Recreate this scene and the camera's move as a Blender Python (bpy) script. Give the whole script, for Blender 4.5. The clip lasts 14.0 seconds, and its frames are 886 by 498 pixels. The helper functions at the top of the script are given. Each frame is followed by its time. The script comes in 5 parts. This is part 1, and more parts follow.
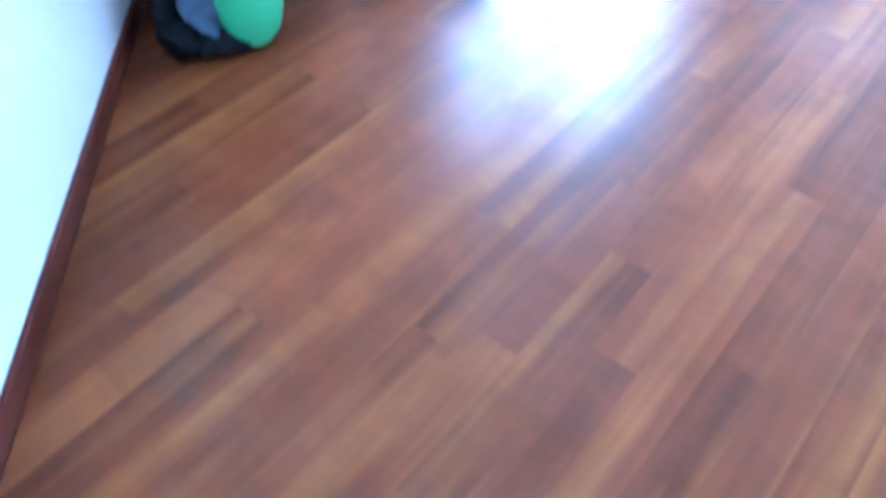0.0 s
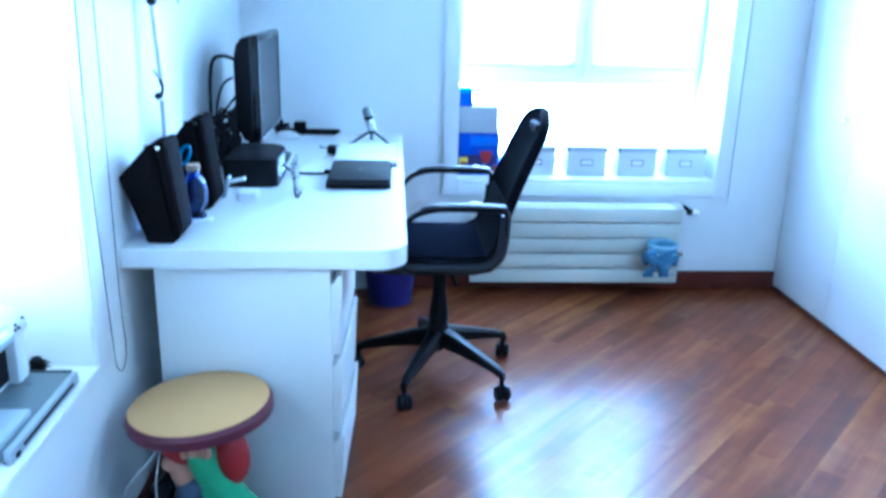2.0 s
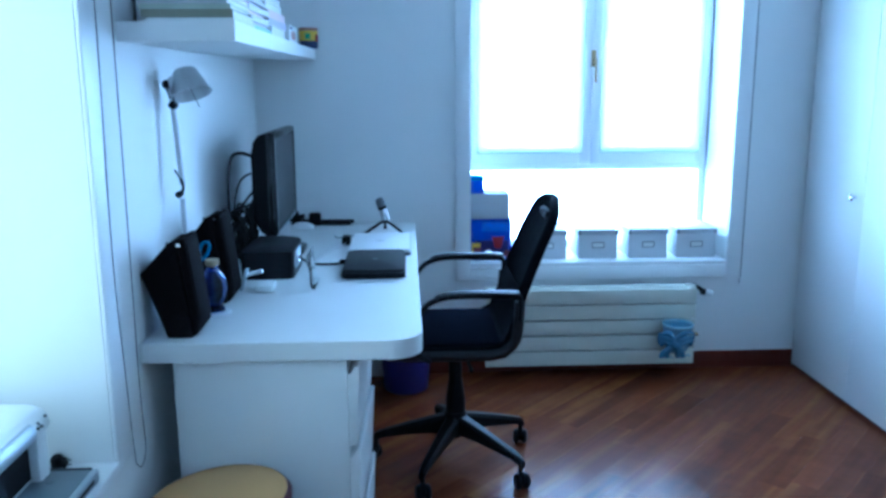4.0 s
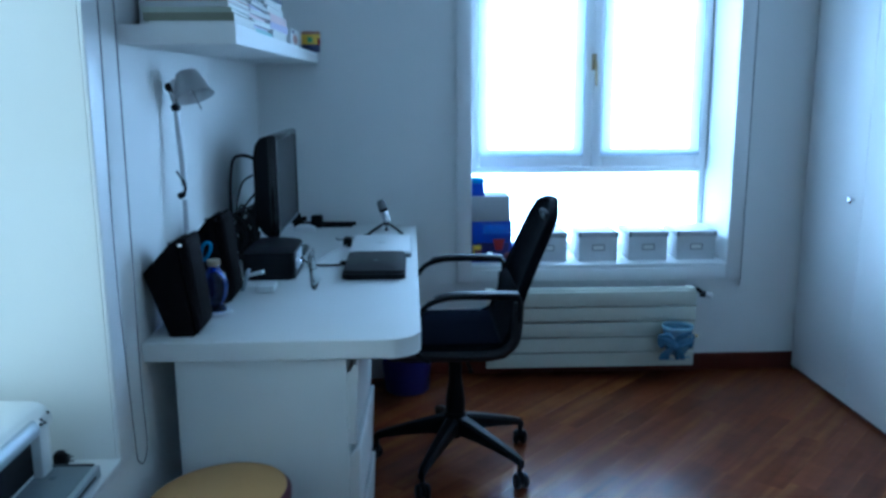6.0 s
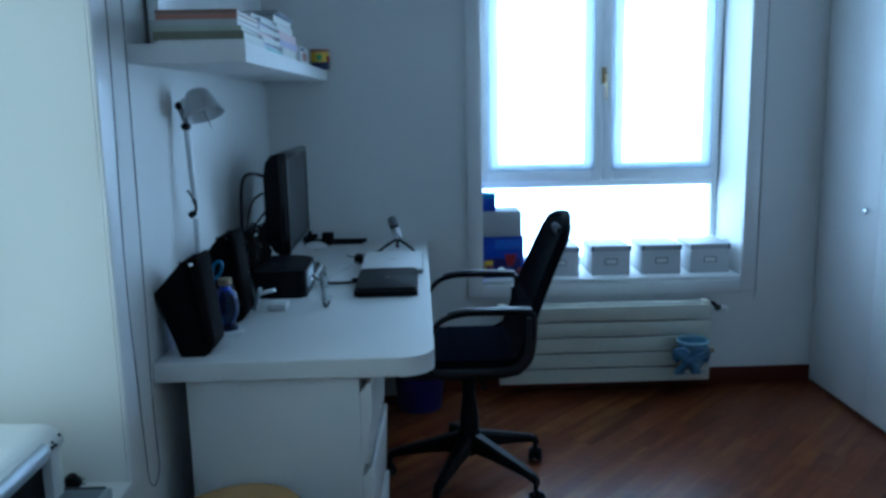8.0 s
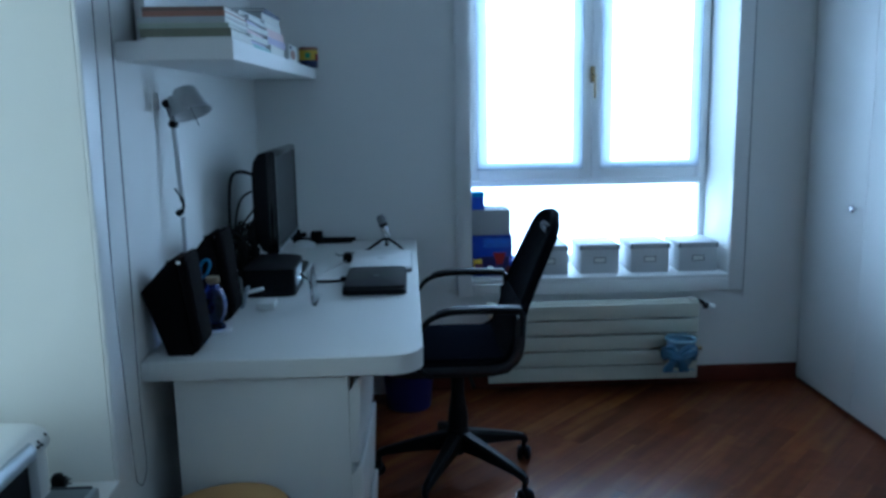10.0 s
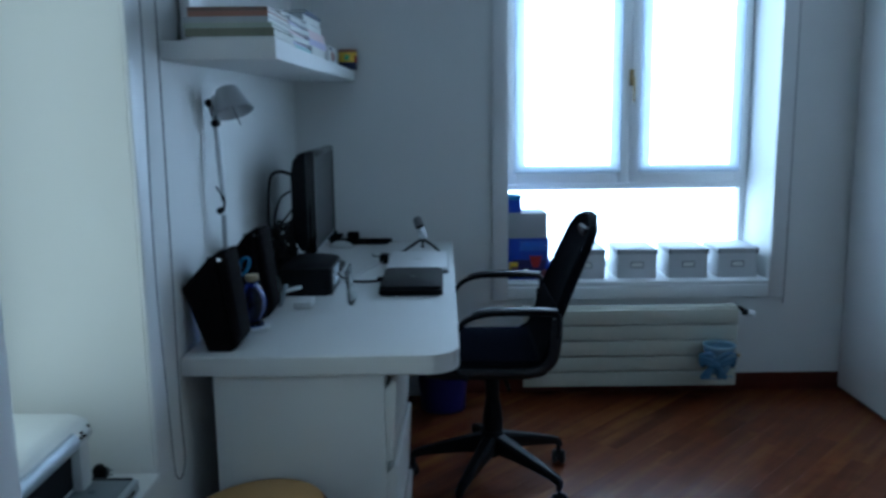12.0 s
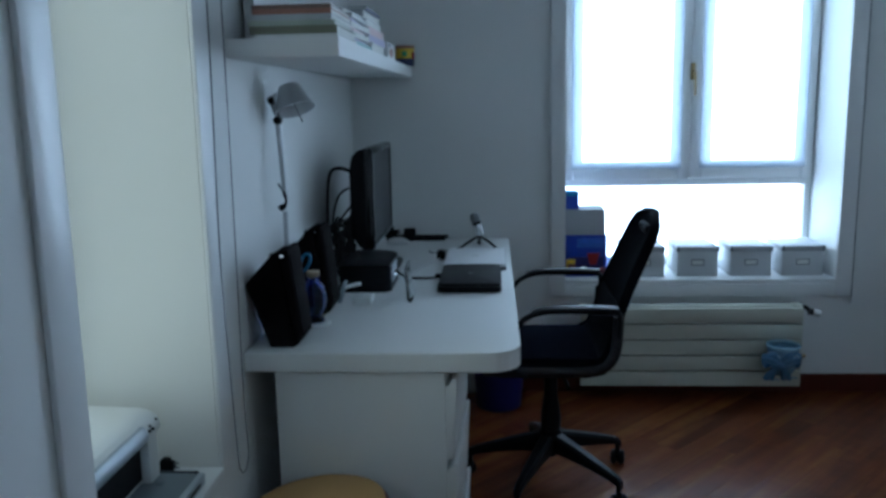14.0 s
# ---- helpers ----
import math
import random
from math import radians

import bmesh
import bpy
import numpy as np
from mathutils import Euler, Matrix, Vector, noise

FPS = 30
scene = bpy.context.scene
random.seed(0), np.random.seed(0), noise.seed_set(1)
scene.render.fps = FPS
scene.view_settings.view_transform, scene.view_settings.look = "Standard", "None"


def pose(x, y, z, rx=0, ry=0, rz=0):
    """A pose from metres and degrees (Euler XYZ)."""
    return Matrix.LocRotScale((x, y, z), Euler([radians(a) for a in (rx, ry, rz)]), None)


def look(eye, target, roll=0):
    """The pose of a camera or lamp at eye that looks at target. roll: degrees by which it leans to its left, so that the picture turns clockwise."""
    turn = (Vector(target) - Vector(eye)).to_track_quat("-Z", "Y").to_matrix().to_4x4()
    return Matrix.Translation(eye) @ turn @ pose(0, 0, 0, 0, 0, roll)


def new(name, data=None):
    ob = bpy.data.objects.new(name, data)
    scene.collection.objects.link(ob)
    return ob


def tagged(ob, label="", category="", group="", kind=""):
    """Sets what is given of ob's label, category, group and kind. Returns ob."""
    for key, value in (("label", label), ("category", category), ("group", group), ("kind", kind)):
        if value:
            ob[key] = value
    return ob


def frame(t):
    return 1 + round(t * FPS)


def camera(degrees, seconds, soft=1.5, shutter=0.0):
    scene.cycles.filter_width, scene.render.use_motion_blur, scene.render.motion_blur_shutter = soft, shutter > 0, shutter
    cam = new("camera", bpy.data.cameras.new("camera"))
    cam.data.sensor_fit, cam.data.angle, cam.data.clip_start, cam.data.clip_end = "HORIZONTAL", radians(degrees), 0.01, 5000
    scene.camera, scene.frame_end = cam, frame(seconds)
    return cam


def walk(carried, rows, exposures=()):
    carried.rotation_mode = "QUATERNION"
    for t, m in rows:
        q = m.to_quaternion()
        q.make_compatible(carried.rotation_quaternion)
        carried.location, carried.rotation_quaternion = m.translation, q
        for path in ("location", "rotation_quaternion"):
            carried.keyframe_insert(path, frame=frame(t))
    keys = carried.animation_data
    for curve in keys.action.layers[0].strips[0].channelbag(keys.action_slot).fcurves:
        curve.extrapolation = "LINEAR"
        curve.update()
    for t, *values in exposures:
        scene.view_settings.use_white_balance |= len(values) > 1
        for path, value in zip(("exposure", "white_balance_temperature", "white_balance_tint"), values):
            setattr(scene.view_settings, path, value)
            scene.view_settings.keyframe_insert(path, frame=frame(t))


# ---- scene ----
cam = camera(56.5, 14.0, soft=3.0, shutter=0.5)
PATH = [
    (0, (0.624, -0.81, 1.2), (0.737, 0.512, -0.297), 1.2),
    (0.3, (0.617, -0.799, 1.236), (0.732, 0.7, -0.083), 0.8),
    (0.5, (0.63, -0.781, 1.264), (0.711, 0.802, 0.046), 0.1),
    (1, (0.655, -0.792, 1.286), (0.725, 0.965, 0.334), -1.2),
    (1.5, (0.67, -0.794, 1.325), (0.769, 1.058, 0.576), 0.6),
    (2, (0.67, -0.798, 1.371), (0.79, 1.108, 0.778), 1.4),
    (2.5, (0.67, -0.814, 1.387), (0.778, 1.115, 0.868), -0.1),
    (3, (0.667, -0.822, 1.396), (0.751, 1.124, 0.942), -0.4),
    (5.5, (0.682, -0.848, 1.39), (0.771, 1.112, 1.006), -0.1),
    (6, (0.685, -0.856, 1.389), (0.76, 1.105, 1.0), -0.3),
    (6.5, (0.682, -0.849, 1.392), (0.752, 1.112, 1.006), -0.6),
    (7, (0.68, -0.835, 1.39), (0.756, 1.131, 1.031), -0.5),
    (7.5, (0.679, -0.835, 1.388), (0.73, 1.133, 1.037), -1.1),
    (10, (0.681, -0.834, 1.384), (0.758, 1.133, 1.03), -1.0),
    (10.5, (0.678, -0.827, 1.384), (0.772, 1.141, 1.04), -0.8),
    (11, (0.681, -0.836, 1.378), (0.755, 1.131, 1.026), -0.1),
    (11.5, (0.678, -0.833, 1.38), (0.727, 1.134, 1.019), 0.0),
    (12, (0.671, -0.836, 1.372), (0.666, 1.134, 1.031), -0.7),
    (12.5, (0.646, -0.839, 1.376), (0.514, 1.127, 1.035), -0.1),
    (13, (0.652, -0.858, 1.381), (0.578, 1.115, 1.06), -1.0),
    (13.5, (0.648, -0.859, 1.378), (0.537, 1.115, 1.077), -2.3),
    (14, (0.641, -0.822, 1.373), (0.515, 1.143, 1.024), -1.1),
]
EXPOSURES = [(0.0, 2.97, 4080, 5), (0.5, 2.95, 4010, 4), (1.5, 2.42, 3930, 1), (3.0, 1.28, 3950, 0), (5.5, 0.24, 4150, -4), (6.5, -0.14, 4270, -4),
             (7.5, -0.40, 4380, -4), (11.0, -0.56, 4650, -1), (12.5, -0.64, 4860, 0), (14.0, -0.65, 5060, 1)]
walk(cam, [(t, look(e, a, r)) for t, e, a, r in PATH], EXPOSURES)

# ---- sky and the daylight in the two windows ----
world = bpy.data.worlds.new("sky")
scene.world = world
world.use_nodes = True
wn = world.node_tree.nodes
sky = wn.new("ShaderNodeTexSky")
sky.sky_type, sky.sun_disc, sky.sun_elevation, sky.sun_rotation = "NISHITA", False, radians(40), radians(200)
world.node_tree.links.new(sky.outputs[0], wn["Background"].inputs[0])
wn["Background"].inputs[1].default_value = 0.1


def window_light(name, eye, target, wide, high, watts, colour):
    data = bpy.data.lights.new(name, "AREA")
    data.shape, data.size, data.size_y, data.energy, data.color = "RECTANGLE", wide, high, watts, colour
    data.spread = radians(118)
    ob = new(name, data)
    ob.matrix_world = look(eye, target)
    return ob


window_light("daylight", (1.585, 3.60, 1.36), (1.585, 0, 1.36), 1.5, 1.9, 66, (0.80, 0.895, 1.0))
window_light("daylight", (-0.62, 0.70, 1.36), (3, 0.70, 1.36), 0.8, 1.9, 7.0, (1.0, 0.985, 0.76))


# ---- materials ----
def mat(name, colour, rough=0.5, metal=0.0, spread=0.12, grain=40.0, bump=0.05, coat=0.0, fine=400.0, spec=0.5):
    """A paint, plastic, metal or cloth with stains at a large scale and grain at a small one."""
    m = bpy.data.materials.new(name)
    m.use_nodes = True
    nt = m.node_tree
    b = nt.nodes["Principled BSDF"]
    co = nt.nodes.new("ShaderNodeTexCoord")
    n1, n2 = nt.nodes.new("ShaderNodeTexNoise"), nt.nodes.new("ShaderNodeTexNoise")
    n1.inputs["Scale"].default_value, n1.inputs["Detail"].default_value = grain * 0.1, 5
    n2.inputs["Scale"].default_value, n2.inputs["Detail"].default_value = fine, 3
    ramp = nt.nodes.new("ShaderNodeMix")
    ramp.data_type = "RGBA"
    ramp.inputs[6].default_value = (*[c * (1 - spread) for c in colour], 1)
    ramp.inputs[7].default_value = (*[min(1, c * (1 + spread)) for c in colour], 1)
    rr = nt.nodes.new("ShaderNodeMapRange")
    rr.inputs["To Min"].default_value, rr.inputs["To Max"].default_value = rough * 0.85, min(1, rough * 1.15)
    bp = nt.nodes.new("ShaderNodeBump")
    bp.inputs["Strength"].default_value, bp.inputs["Distance"].default_value = bump, 0.002
    link = nt.links.new
    link(co.outputs["Object"], n1.inputs["Vector"])
    link(co.outputs["Object"], n2.inputs["Vector"])
    link(n1.outputs[0], ramp.inputs[0])
    link(ramp.outputs[2], b.inputs["Base Color"])
    link(n1.outputs[0], rr.inputs["Value"])
    link(rr.outputs[0], b.inputs["Roughness"])
    link(n2.outputs[0], bp.inputs["Height"])
    link(bp.outputs[0], b.inputs["Normal"])
    b.inputs["Metallic"].default_value = metal
    b.inputs["Coat Weight"].default_value = coat
    b.inputs["Specular IOR Level"].default_value = spec
    return m


def wood(name, dark, light, rough, coat, per_object=True):
    """Polished wood, its grain along the local x axis."""
    m = bpy.data.materials.new(name)
    m.use_nodes = True
    nt = m.node_tree
    b = nt.nodes["Principled BSDF"]
    link = nt.links.new
    co = nt.nodes.new("ShaderNodeTexCoord")
    info = nt.nodes.new("ShaderNodeObjectInfo")
    shift = nt.nodes.new("ShaderNodeVectorMath")
    shift.operation = "MULTIPLY_ADD"
    shift.inputs[1].default_value = (1, 1, 1)
    off = nt.nodes.new("ShaderNodeCombineXYZ")
    far = nt.nodes.new("ShaderNodeMath")
    far.operation = "MULTIPLY"
    far.inputs[1].default_value = 37.0
    link(info.outputs["Random"], far.inputs[0])
    for k in range(3):
        link(far.outputs[0], off.inputs[k])
    link(co.outputs["Object"], shift.inputs[0])
    link(off.outputs[0], shift.inputs[2])
    st = nt.nodes.new("ShaderNodeMapping")
    st.inputs["Scale"].default_value = (1.1, 15, 15)
    link(shift.outputs[0], st.inputs["Vector"])
    g = nt.nodes.new("ShaderNodeTexNoise")
    g.inputs["Scale"].default_value, g.inputs["Detail"].default_value, g.inputs["Roughness"].default_value = 1.6, 5, 0.55
    link(st.outputs[0], g.inputs["Vector"])
    g2 = nt.nodes.new("ShaderNodeTexNoise")
    g2.inputs["Scale"].default_value, g2.inputs["Detail"].default_value = 3.0, 3
    link(shift.outputs[0], g2.inputs["Vector"])
    tone = nt.nodes.new("ShaderNodeMath")
    tone.operation = "MULTIPLY_ADD"
    tone.inputs[1].default_value = 0.34 if per_object else 0.0
    link(info.outputs["Random"], tone.inputs[0])
    part_g = nt.nodes.new("ShaderNodeMath")
    part_g.operation = "MULTIPLY_ADD"
    part_g.inputs[1].default_value, part_g.inputs[2].default_value = 0.75, -0.22
    link(g.outputs[0], part_g.inputs[0])
    add2 = nt.nodes.new("ShaderNodeMath")
    add2.operation = "MULTIPLY_ADD"
    add2.inputs[1].default_value = 0.5
    link(g2.outputs[0], add2.inputs[0])
    link(part_g.outputs[0], add2.inputs[2])
    link(add2.outputs[0], tone.inputs[2])
    mix = nt.nodes.new("ShaderNodeMix")
    mix.data_type, mix.clamp_factor = "RGBA", True
    mix.inputs[6].default_value, mix.inputs[7].default_value = (*dark, 1), (*light, 1)
    link(tone.outputs[0], mix.inputs[0])
    # long golden bands of paler sapwood
    st2 = nt.nodes.new("ShaderNodeMapping")
    st2.inputs["Scale"].default_value = (0.55, 7, 7)
    link(shift.outputs[0], st2.inputs["Vector"])
    g3 = nt.nodes.new("ShaderNodeTexNoise")
    g3.inputs["Scale"].default_value, g3.inputs["Detail"].default_value = 1.7, 3
    link(st2.outputs[0], g3.inputs["Vector"])
    band = nt.nodes.new("ShaderNodeMapRange")
    band.inputs["From Min"].default_value, band.inputs["From Max"].default_value = 0.50, 0.72
    band.inputs["To Max"].default_value = 0.75 if per_object else 0.1
    link(g3.outputs[0], band.inputs["Value"])
    gold = nt.nodes.new("ShaderNodeMix")
    gold.data_type, gold.clamp_factor = "RGBA", True
    gold.inputs[7].default_value = (light[0] * 1.28, light[1] * 1.65, light[2] * 1.25, 1)
    link(band.outputs[0], gold.inputs[0])
    link(mix.outputs[2], gold.inputs[6])
    # short ripples of figure across the grain, on some boards more than others
    st3 = nt.nodes.new("ShaderNodeMapping")
    st3.inputs["Scale"].default_value = (7, 3.5, 3.5)
    link(shift.outputs[0], st3.inputs["Vector"])
    g4 = nt.nodes.new("ShaderNodeTexNoise")
    g4.inputs["Scale"].default_value, g4.inputs["Detail"].default_value, g4.inputs["Distortion"].default_value = 1.5, 2, 0.8
    link(st3.outputs[0], g4.inputs["Vector"])
    fig = nt.nodes.new("ShaderNodeMapRange")
    fig.inputs["From Min"].default_value, fig.inputs["From Max"].default_value = 0.35, 0.65
    fig.inputs["To Min"].default_value, fig.inputs["To Max"].default_value = (0.90, 1.08) if per_object else (0.98, 1.02)
    link(g4.outputs[0], fig.inputs["Value"])
    figured = nt.nodes.new("ShaderNodeVectorMath")
    figured.operation = "SCALE"
    link(gold.outputs[2], figured.inputs[0])
    link(fig.outputs[0], figured.inputs["Scale"])
    link(figured.outputs[0], b.inputs["Base Color"])
    rr = nt.nodes.new("ShaderNodeMapRange")
    rr.inputs["To Min"].default_value, rr.inputs["To Max"].default_value = rough * 0.8, rough * 1.25
    link(g2.outputs[0], rr.inputs["Value"])
    link(rr.outputs[0], b.inputs["Roughness"])
    bp = nt.nodes.new("ShaderNodeBump")
    bp.inputs["Strength"].default_value, bp.inputs["Distance"].default_value = 0.035, 0.001
    link(g.outputs[0], bp.inputs["Height"])
    link(bp.outputs[0], b.inputs["Normal"])
    b.inputs["Coat Weight"].default_value, b.inputs["Coat Roughness"].default_value = coat, 0.42
    b.inputs["Specular IOR Level"].default_value = 0.13
    return m


def glass_mat(name, tint, rough=0.02, clear=0.0):
    m = bpy.data.materials.new(name)
    m.use_nodes = True
    b = m.node_tree.nodes["Principled BSDF"]
    b.inputs["Base Color"].default_value = (*tint, 1)
    b.inputs["Roughness"].default_value = rough
    b.inputs["Transmission Weight"].default_value = 1.0
    b.inputs["IOR"].default_value = 1.45 - clear
    return m


def voile_mat(name, share, tint=(0.9, 0.92, 0.93)):
    """Thin white cloth that lets daylight through."""
    m = bpy.data.materials.new(name)
    m.use_nodes = True
    nt = m.node_tree
    nt.nodes.remove(nt.nodes["Principled BSDF"])
    out = nt.nodes["Material Output"]
    tr, di, tp = nt.nodes.new("ShaderNodeBsdfTranslucent"), nt.nodes.new("ShaderNodeBsdfDiffuse"), nt.nodes.new("ShaderNodeBsdfTransparent")
    tr.inputs[0].default_value = di.inputs[0].default_value = (*tint, 1)
    a, b2 = nt.nodes.new("ShaderNodeMixShader"), nt.nodes.new("ShaderNodeMixShader")
    a.inputs[0].default_value = 0.35
    co, wave = nt.nodes.new("ShaderNodeTexCoord"), nt.nodes.new("ShaderNodeTexNoise")
    wave.inputs["Scale"].default_value = 60
    mr = nt.nodes.new("ShaderNodeMapRange")
    mr.inputs["To Min"].default_value, mr.inputs["To Max"].default_value = share - 0.08, share + 0.08
    link = nt.links.new
    link(co.outputs["Object"], wave.inputs["Vector"])
    link(wave.outputs[0], mr.inputs["Value"])
    link(tr.outputs[0], a.inputs[1])
    link(di.outputs[0], a.inputs[2])
    link(mr.outputs[0], b2.inputs[0])
    link(tp.outputs[0], b2.inputs[1])
    link(a.outputs[0], b2.inputs[2])
    link(b2.outputs[0], out.inputs[0])
    return m


WALL = mat("wall_paint", (0.80, 0.805, 0.79), 0.75, spread=0.03, grain=12, bump=0.25, fine=220)
CEIL = mat("ceiling_paint", (0.80, 0.80, 0.80), 0.85, spread=0.02, grain=10, bump=0.2, fine=200)
TRIM = mat("trim_paint", (0.82, 0.825, 0.82), 0.4, spread=0.03, grain=20, bump=0.06)
LACQUER = mat("white_lacquer", (0.79, 0.795, 0.775), 0.42, spread=0.03, grain=18, bump=0.03, spec=0.28)
SHELF = mat("matt_white_laminate", (0.80, 0.80, 0.79), 0.62, spread=0.03, grain=18, bump=0.04, spec=0.25)
DOOR = mat("wardrobe_lacquer", (0.80, 0.80, 0.79), 0.38, spread=0.03, grain=14, bump=0.05)
FLOOR = wood("floor_wood", (0.040, 0.0088, 0.0036), (0.178, 0.0505, 0.0165), 0.215, 0.12)
BED = mat("floor_bed", (0.03, 0.012, 0.008), 0.8)
BASE = wood("baseboard_wood", (0.060, 0.013, 0.008), (0.125, 0.029, 0.017), 0.35, 0.15, per_object=False)
BLACK = mat("black_plastic", (0.007, 0.007, 0.009), 0.45, spread=0.25, grain=50, bump=0.12, spec=0.11)
RAIL = mat("satin_black_plastic", (0.009, 0.009, 0.012), 0.34, spread=0.15, grain=40, bump=0.06, spec=0.35)
PADS = mat("worn_black_plastic", (0.011, 0.012, 0.016), 0.5, spread=0.25, grain=60, bump=0.12, spec=0.24)
GLOSSBLACK = mat("gloss_black_plastic", (0.010, 0.010, 0.012), 0.15, spread=0.2, grain=30, bump=0.02)
DARKGREY = mat("dark_grey_plastic", (0.012, 0.0125, 0.015), 0.42, spread=0.15, bump=0.08, spec=0.25)
SCREEN = mat("monitor_screen", (0.009, 0.010, 0.013), 0.30, spread=0.1, bump=0.01, spec=0.22)
FABRIC = mat("black_seat_fabric", (0.0075, 0.0085, 0.0135), 1.0, spec=0.0, spread=0.2, grain=60, bump=0.4, fine=900)
MESHBACK = mat("black_mesh_fabric", (0.0065, 0.007, 0.010), 0.85, spec=0.03, spread=0.25, bump=0.5, fine=1200)
SPEAKER = mat("black_speaker_cloth", (0.008, 0.0065, 0.007), 0.85, spread=0.2, grain=60, bump=0.3, fine=1100, spec=0.03)
CHROME = mat("chrome", (0.7, 0.7, 0.72), 0.15, metal=1.0, spread=0.05, bump=0.01)
ALU = mat("brushed_aluminium", (0.95, 0.96, 0.96), 0.33, metal=0.0, spread=0.06, bump=0.05)
LAMPALU = mat("anodised_aluminium", (0.55, 0.56, 0.57), 0.42, metal=0.75, spread=0.05, bump=0.04)
BRASS = mat("brass", (0.46, 0.36, 0.20), 0.25, metal=1.0, spread=0.1)
RADIATOR = mat("radiator_enamel", (0.595, 0.595, 0.505), 0.4, spread=0.03, bump=0.03)
BOXCARD = mat("grey_white_card", (0.60, 0.61, 0.62), 0.7, spread=0.05, bump=0.2)
BOXLID = mat("grey_card_lid", (0.40, 0.41, 0.43), 0.6, spread=0.06, bump=0.15)
STEEL = mat("dull_steel", (0.20, 0.205, 0.22), 0.4, metal=0.7)
LABEL = mat("paper_label", (0.75, 0.75, 0.72), 0.8, spread=0.04)
BLUEBIN = mat("blue_plastic", (0.013, 0.010, 0.12), 0.45, spread=0.1, bump=0.05)
BLUEBOX = mat("bright_blue_card", (0.018, 0.055, 0.46), 0.4, spread=0.3, grain=120)
PRINTBLUE = mat("pale_blue_print", (0.05, 0.14, 0.60), 0.4, spread=0.5, grain=250)
BLUETOP = mat("teal_blue_card", (0.03, 0.24, 0.55), 0.35, spread=0.3, grain=120)
YELLOW = mat("yellow_print", (0.75, 0.52, 0.04), 0.5, spread=0.2, grain=200)
RED = mat("red_enamel", (0.29, 0.008, 0.012), 0.5, spread=0.2, grain=80)
GREEN = mat("green_enamel", (0.105, 0.36, 0.145), 0.6, spread=0.28, grain=140, bump=0.25, fine=160)
SLATE = mat("slate_blue_enamel", (0.060, 0.088, 0.138), 0.7, spread=0.55, grain=260, bump=0.35, fine=150)
NAVY = mat("black_enamel", (0.004, 0.005, 0.008), 0.55, spread=0.5, grain=200, bump=0.4, fine=140, spec=0.15)
TAN = mat("tan_enamel", (0.46, 0.24, 0.14), 0.5, spread=0.15, grain=80)
SEATTOP = mat("cream_seat_vinyl", (0.55, 0.335, 0.118), 0.6, spread=0.06, grain=50, bump=0.2, fine=500)
MAROON = mat("maroon_rim", (0.11, 0.022, 0.040), 0.45, spread=0.2, grain=60, bump=0.1)
CERAMIC = mat("blue_glazed_ceramic", (0.095, 0.205, 0.345), 0.25, spread=0.45, grain=160, bump=0.15, coat=0.3)
CUPGLAZE = mat("mottled_blue_glaze", (0.17, 0.30, 0.42), 0.25, spread=0.4, grain=160, bump=0.1, coat=0.3)
PALEBLUE = mat("pale_blue_glaze", (0.30, 0.46, 0.56), 0.25, spread=0.1, grain=80)
PRINTW = mat("printer_white", (0.76, 0.77, 0.76), 0.35, spread=0.03, bump=0.05)
PRINTS = mat("printer_silver", (0.40, 0.44, 0.48), 0.45, metal=0.3, spread=0.05)
PRINTG = mat("printer_tray_grey", (0.145, 0.175, 0.20), 0.4, spread=0.1)
PRINTD = mat("printer_dark_grey", (0.030, 0.036, 0.048), 0.4, spread=0.1)
CABLE = mat("black_cable", (0.007, 0.007, 0.008), 0.6, spec=0.25)
WCABLE = mat("white_cable", (0.72, 0.72, 0.72), 0.45)
GCORD = mat("grey_cord", (0.13, 0.135, 0.15), 0.6)
PAPER = mat("page_edges", (0.70, 0.70, 0.66), 0.85, spread=0.08, grain=300, bump=0.3, fine=900)
CORK = mat("cork", (0.32, 0.25, 0.15), 0.8, spread=0.2, grain=200)
SCISSOR = mat("blue_scissor_plastic", (0.02, 0.15, 0.32), 0.35)
GLASS = glass_mat("window_glass", (1, 1, 1))
BLUEGLASS = glass_mat("blue_glass", (0.10, 0.17, 0.75), 0.03)
ACRYLIC = glass_mat("clear_acrylic", (0.95, 0.98, 0.99), 0.03, 0.35)
VOILE = voile_mat("white_voile", 0.38)
HEM = voile_mat("voile_hem", 0.90, (0.57, 0.61, 0.66))
SEAM = voile_mat("voile_seam", 0.90, (0.40, 0.43, 0.47))


# ---- mesh helpers ----
def mesh_from(name, bm, materials, smooth=True):
    me = bpy.data.meshes.new(name)
    bmesh.ops.recalc_face_normals(bm, faces=bm.faces)
    bm.to_mesh(me)
    bm.free()
    for m in (materials if isinstance(materials, (list, tuple)) else [materials]):
        me.materials.append(m)
    if smooth:
        me.polygons.foreach_set("use_smooth", [True] * len(me.polygons))
        me.set_sharp_from_angle(angle=radians(38))
    return me


def place_of(ob):
    p = Vector((0, 0, 0))
    while ob:
        p += ob.location
        ob = ob.parent
    return p


def thing(name, loc, label, category, group="", kind=""):
    """An empty at the base of a thing, for its parts."""
    ob = new(name)
    ob.location = loc
    ob.empty_display_size = 0.05
    return tagged(ob, label, category, group, kind)


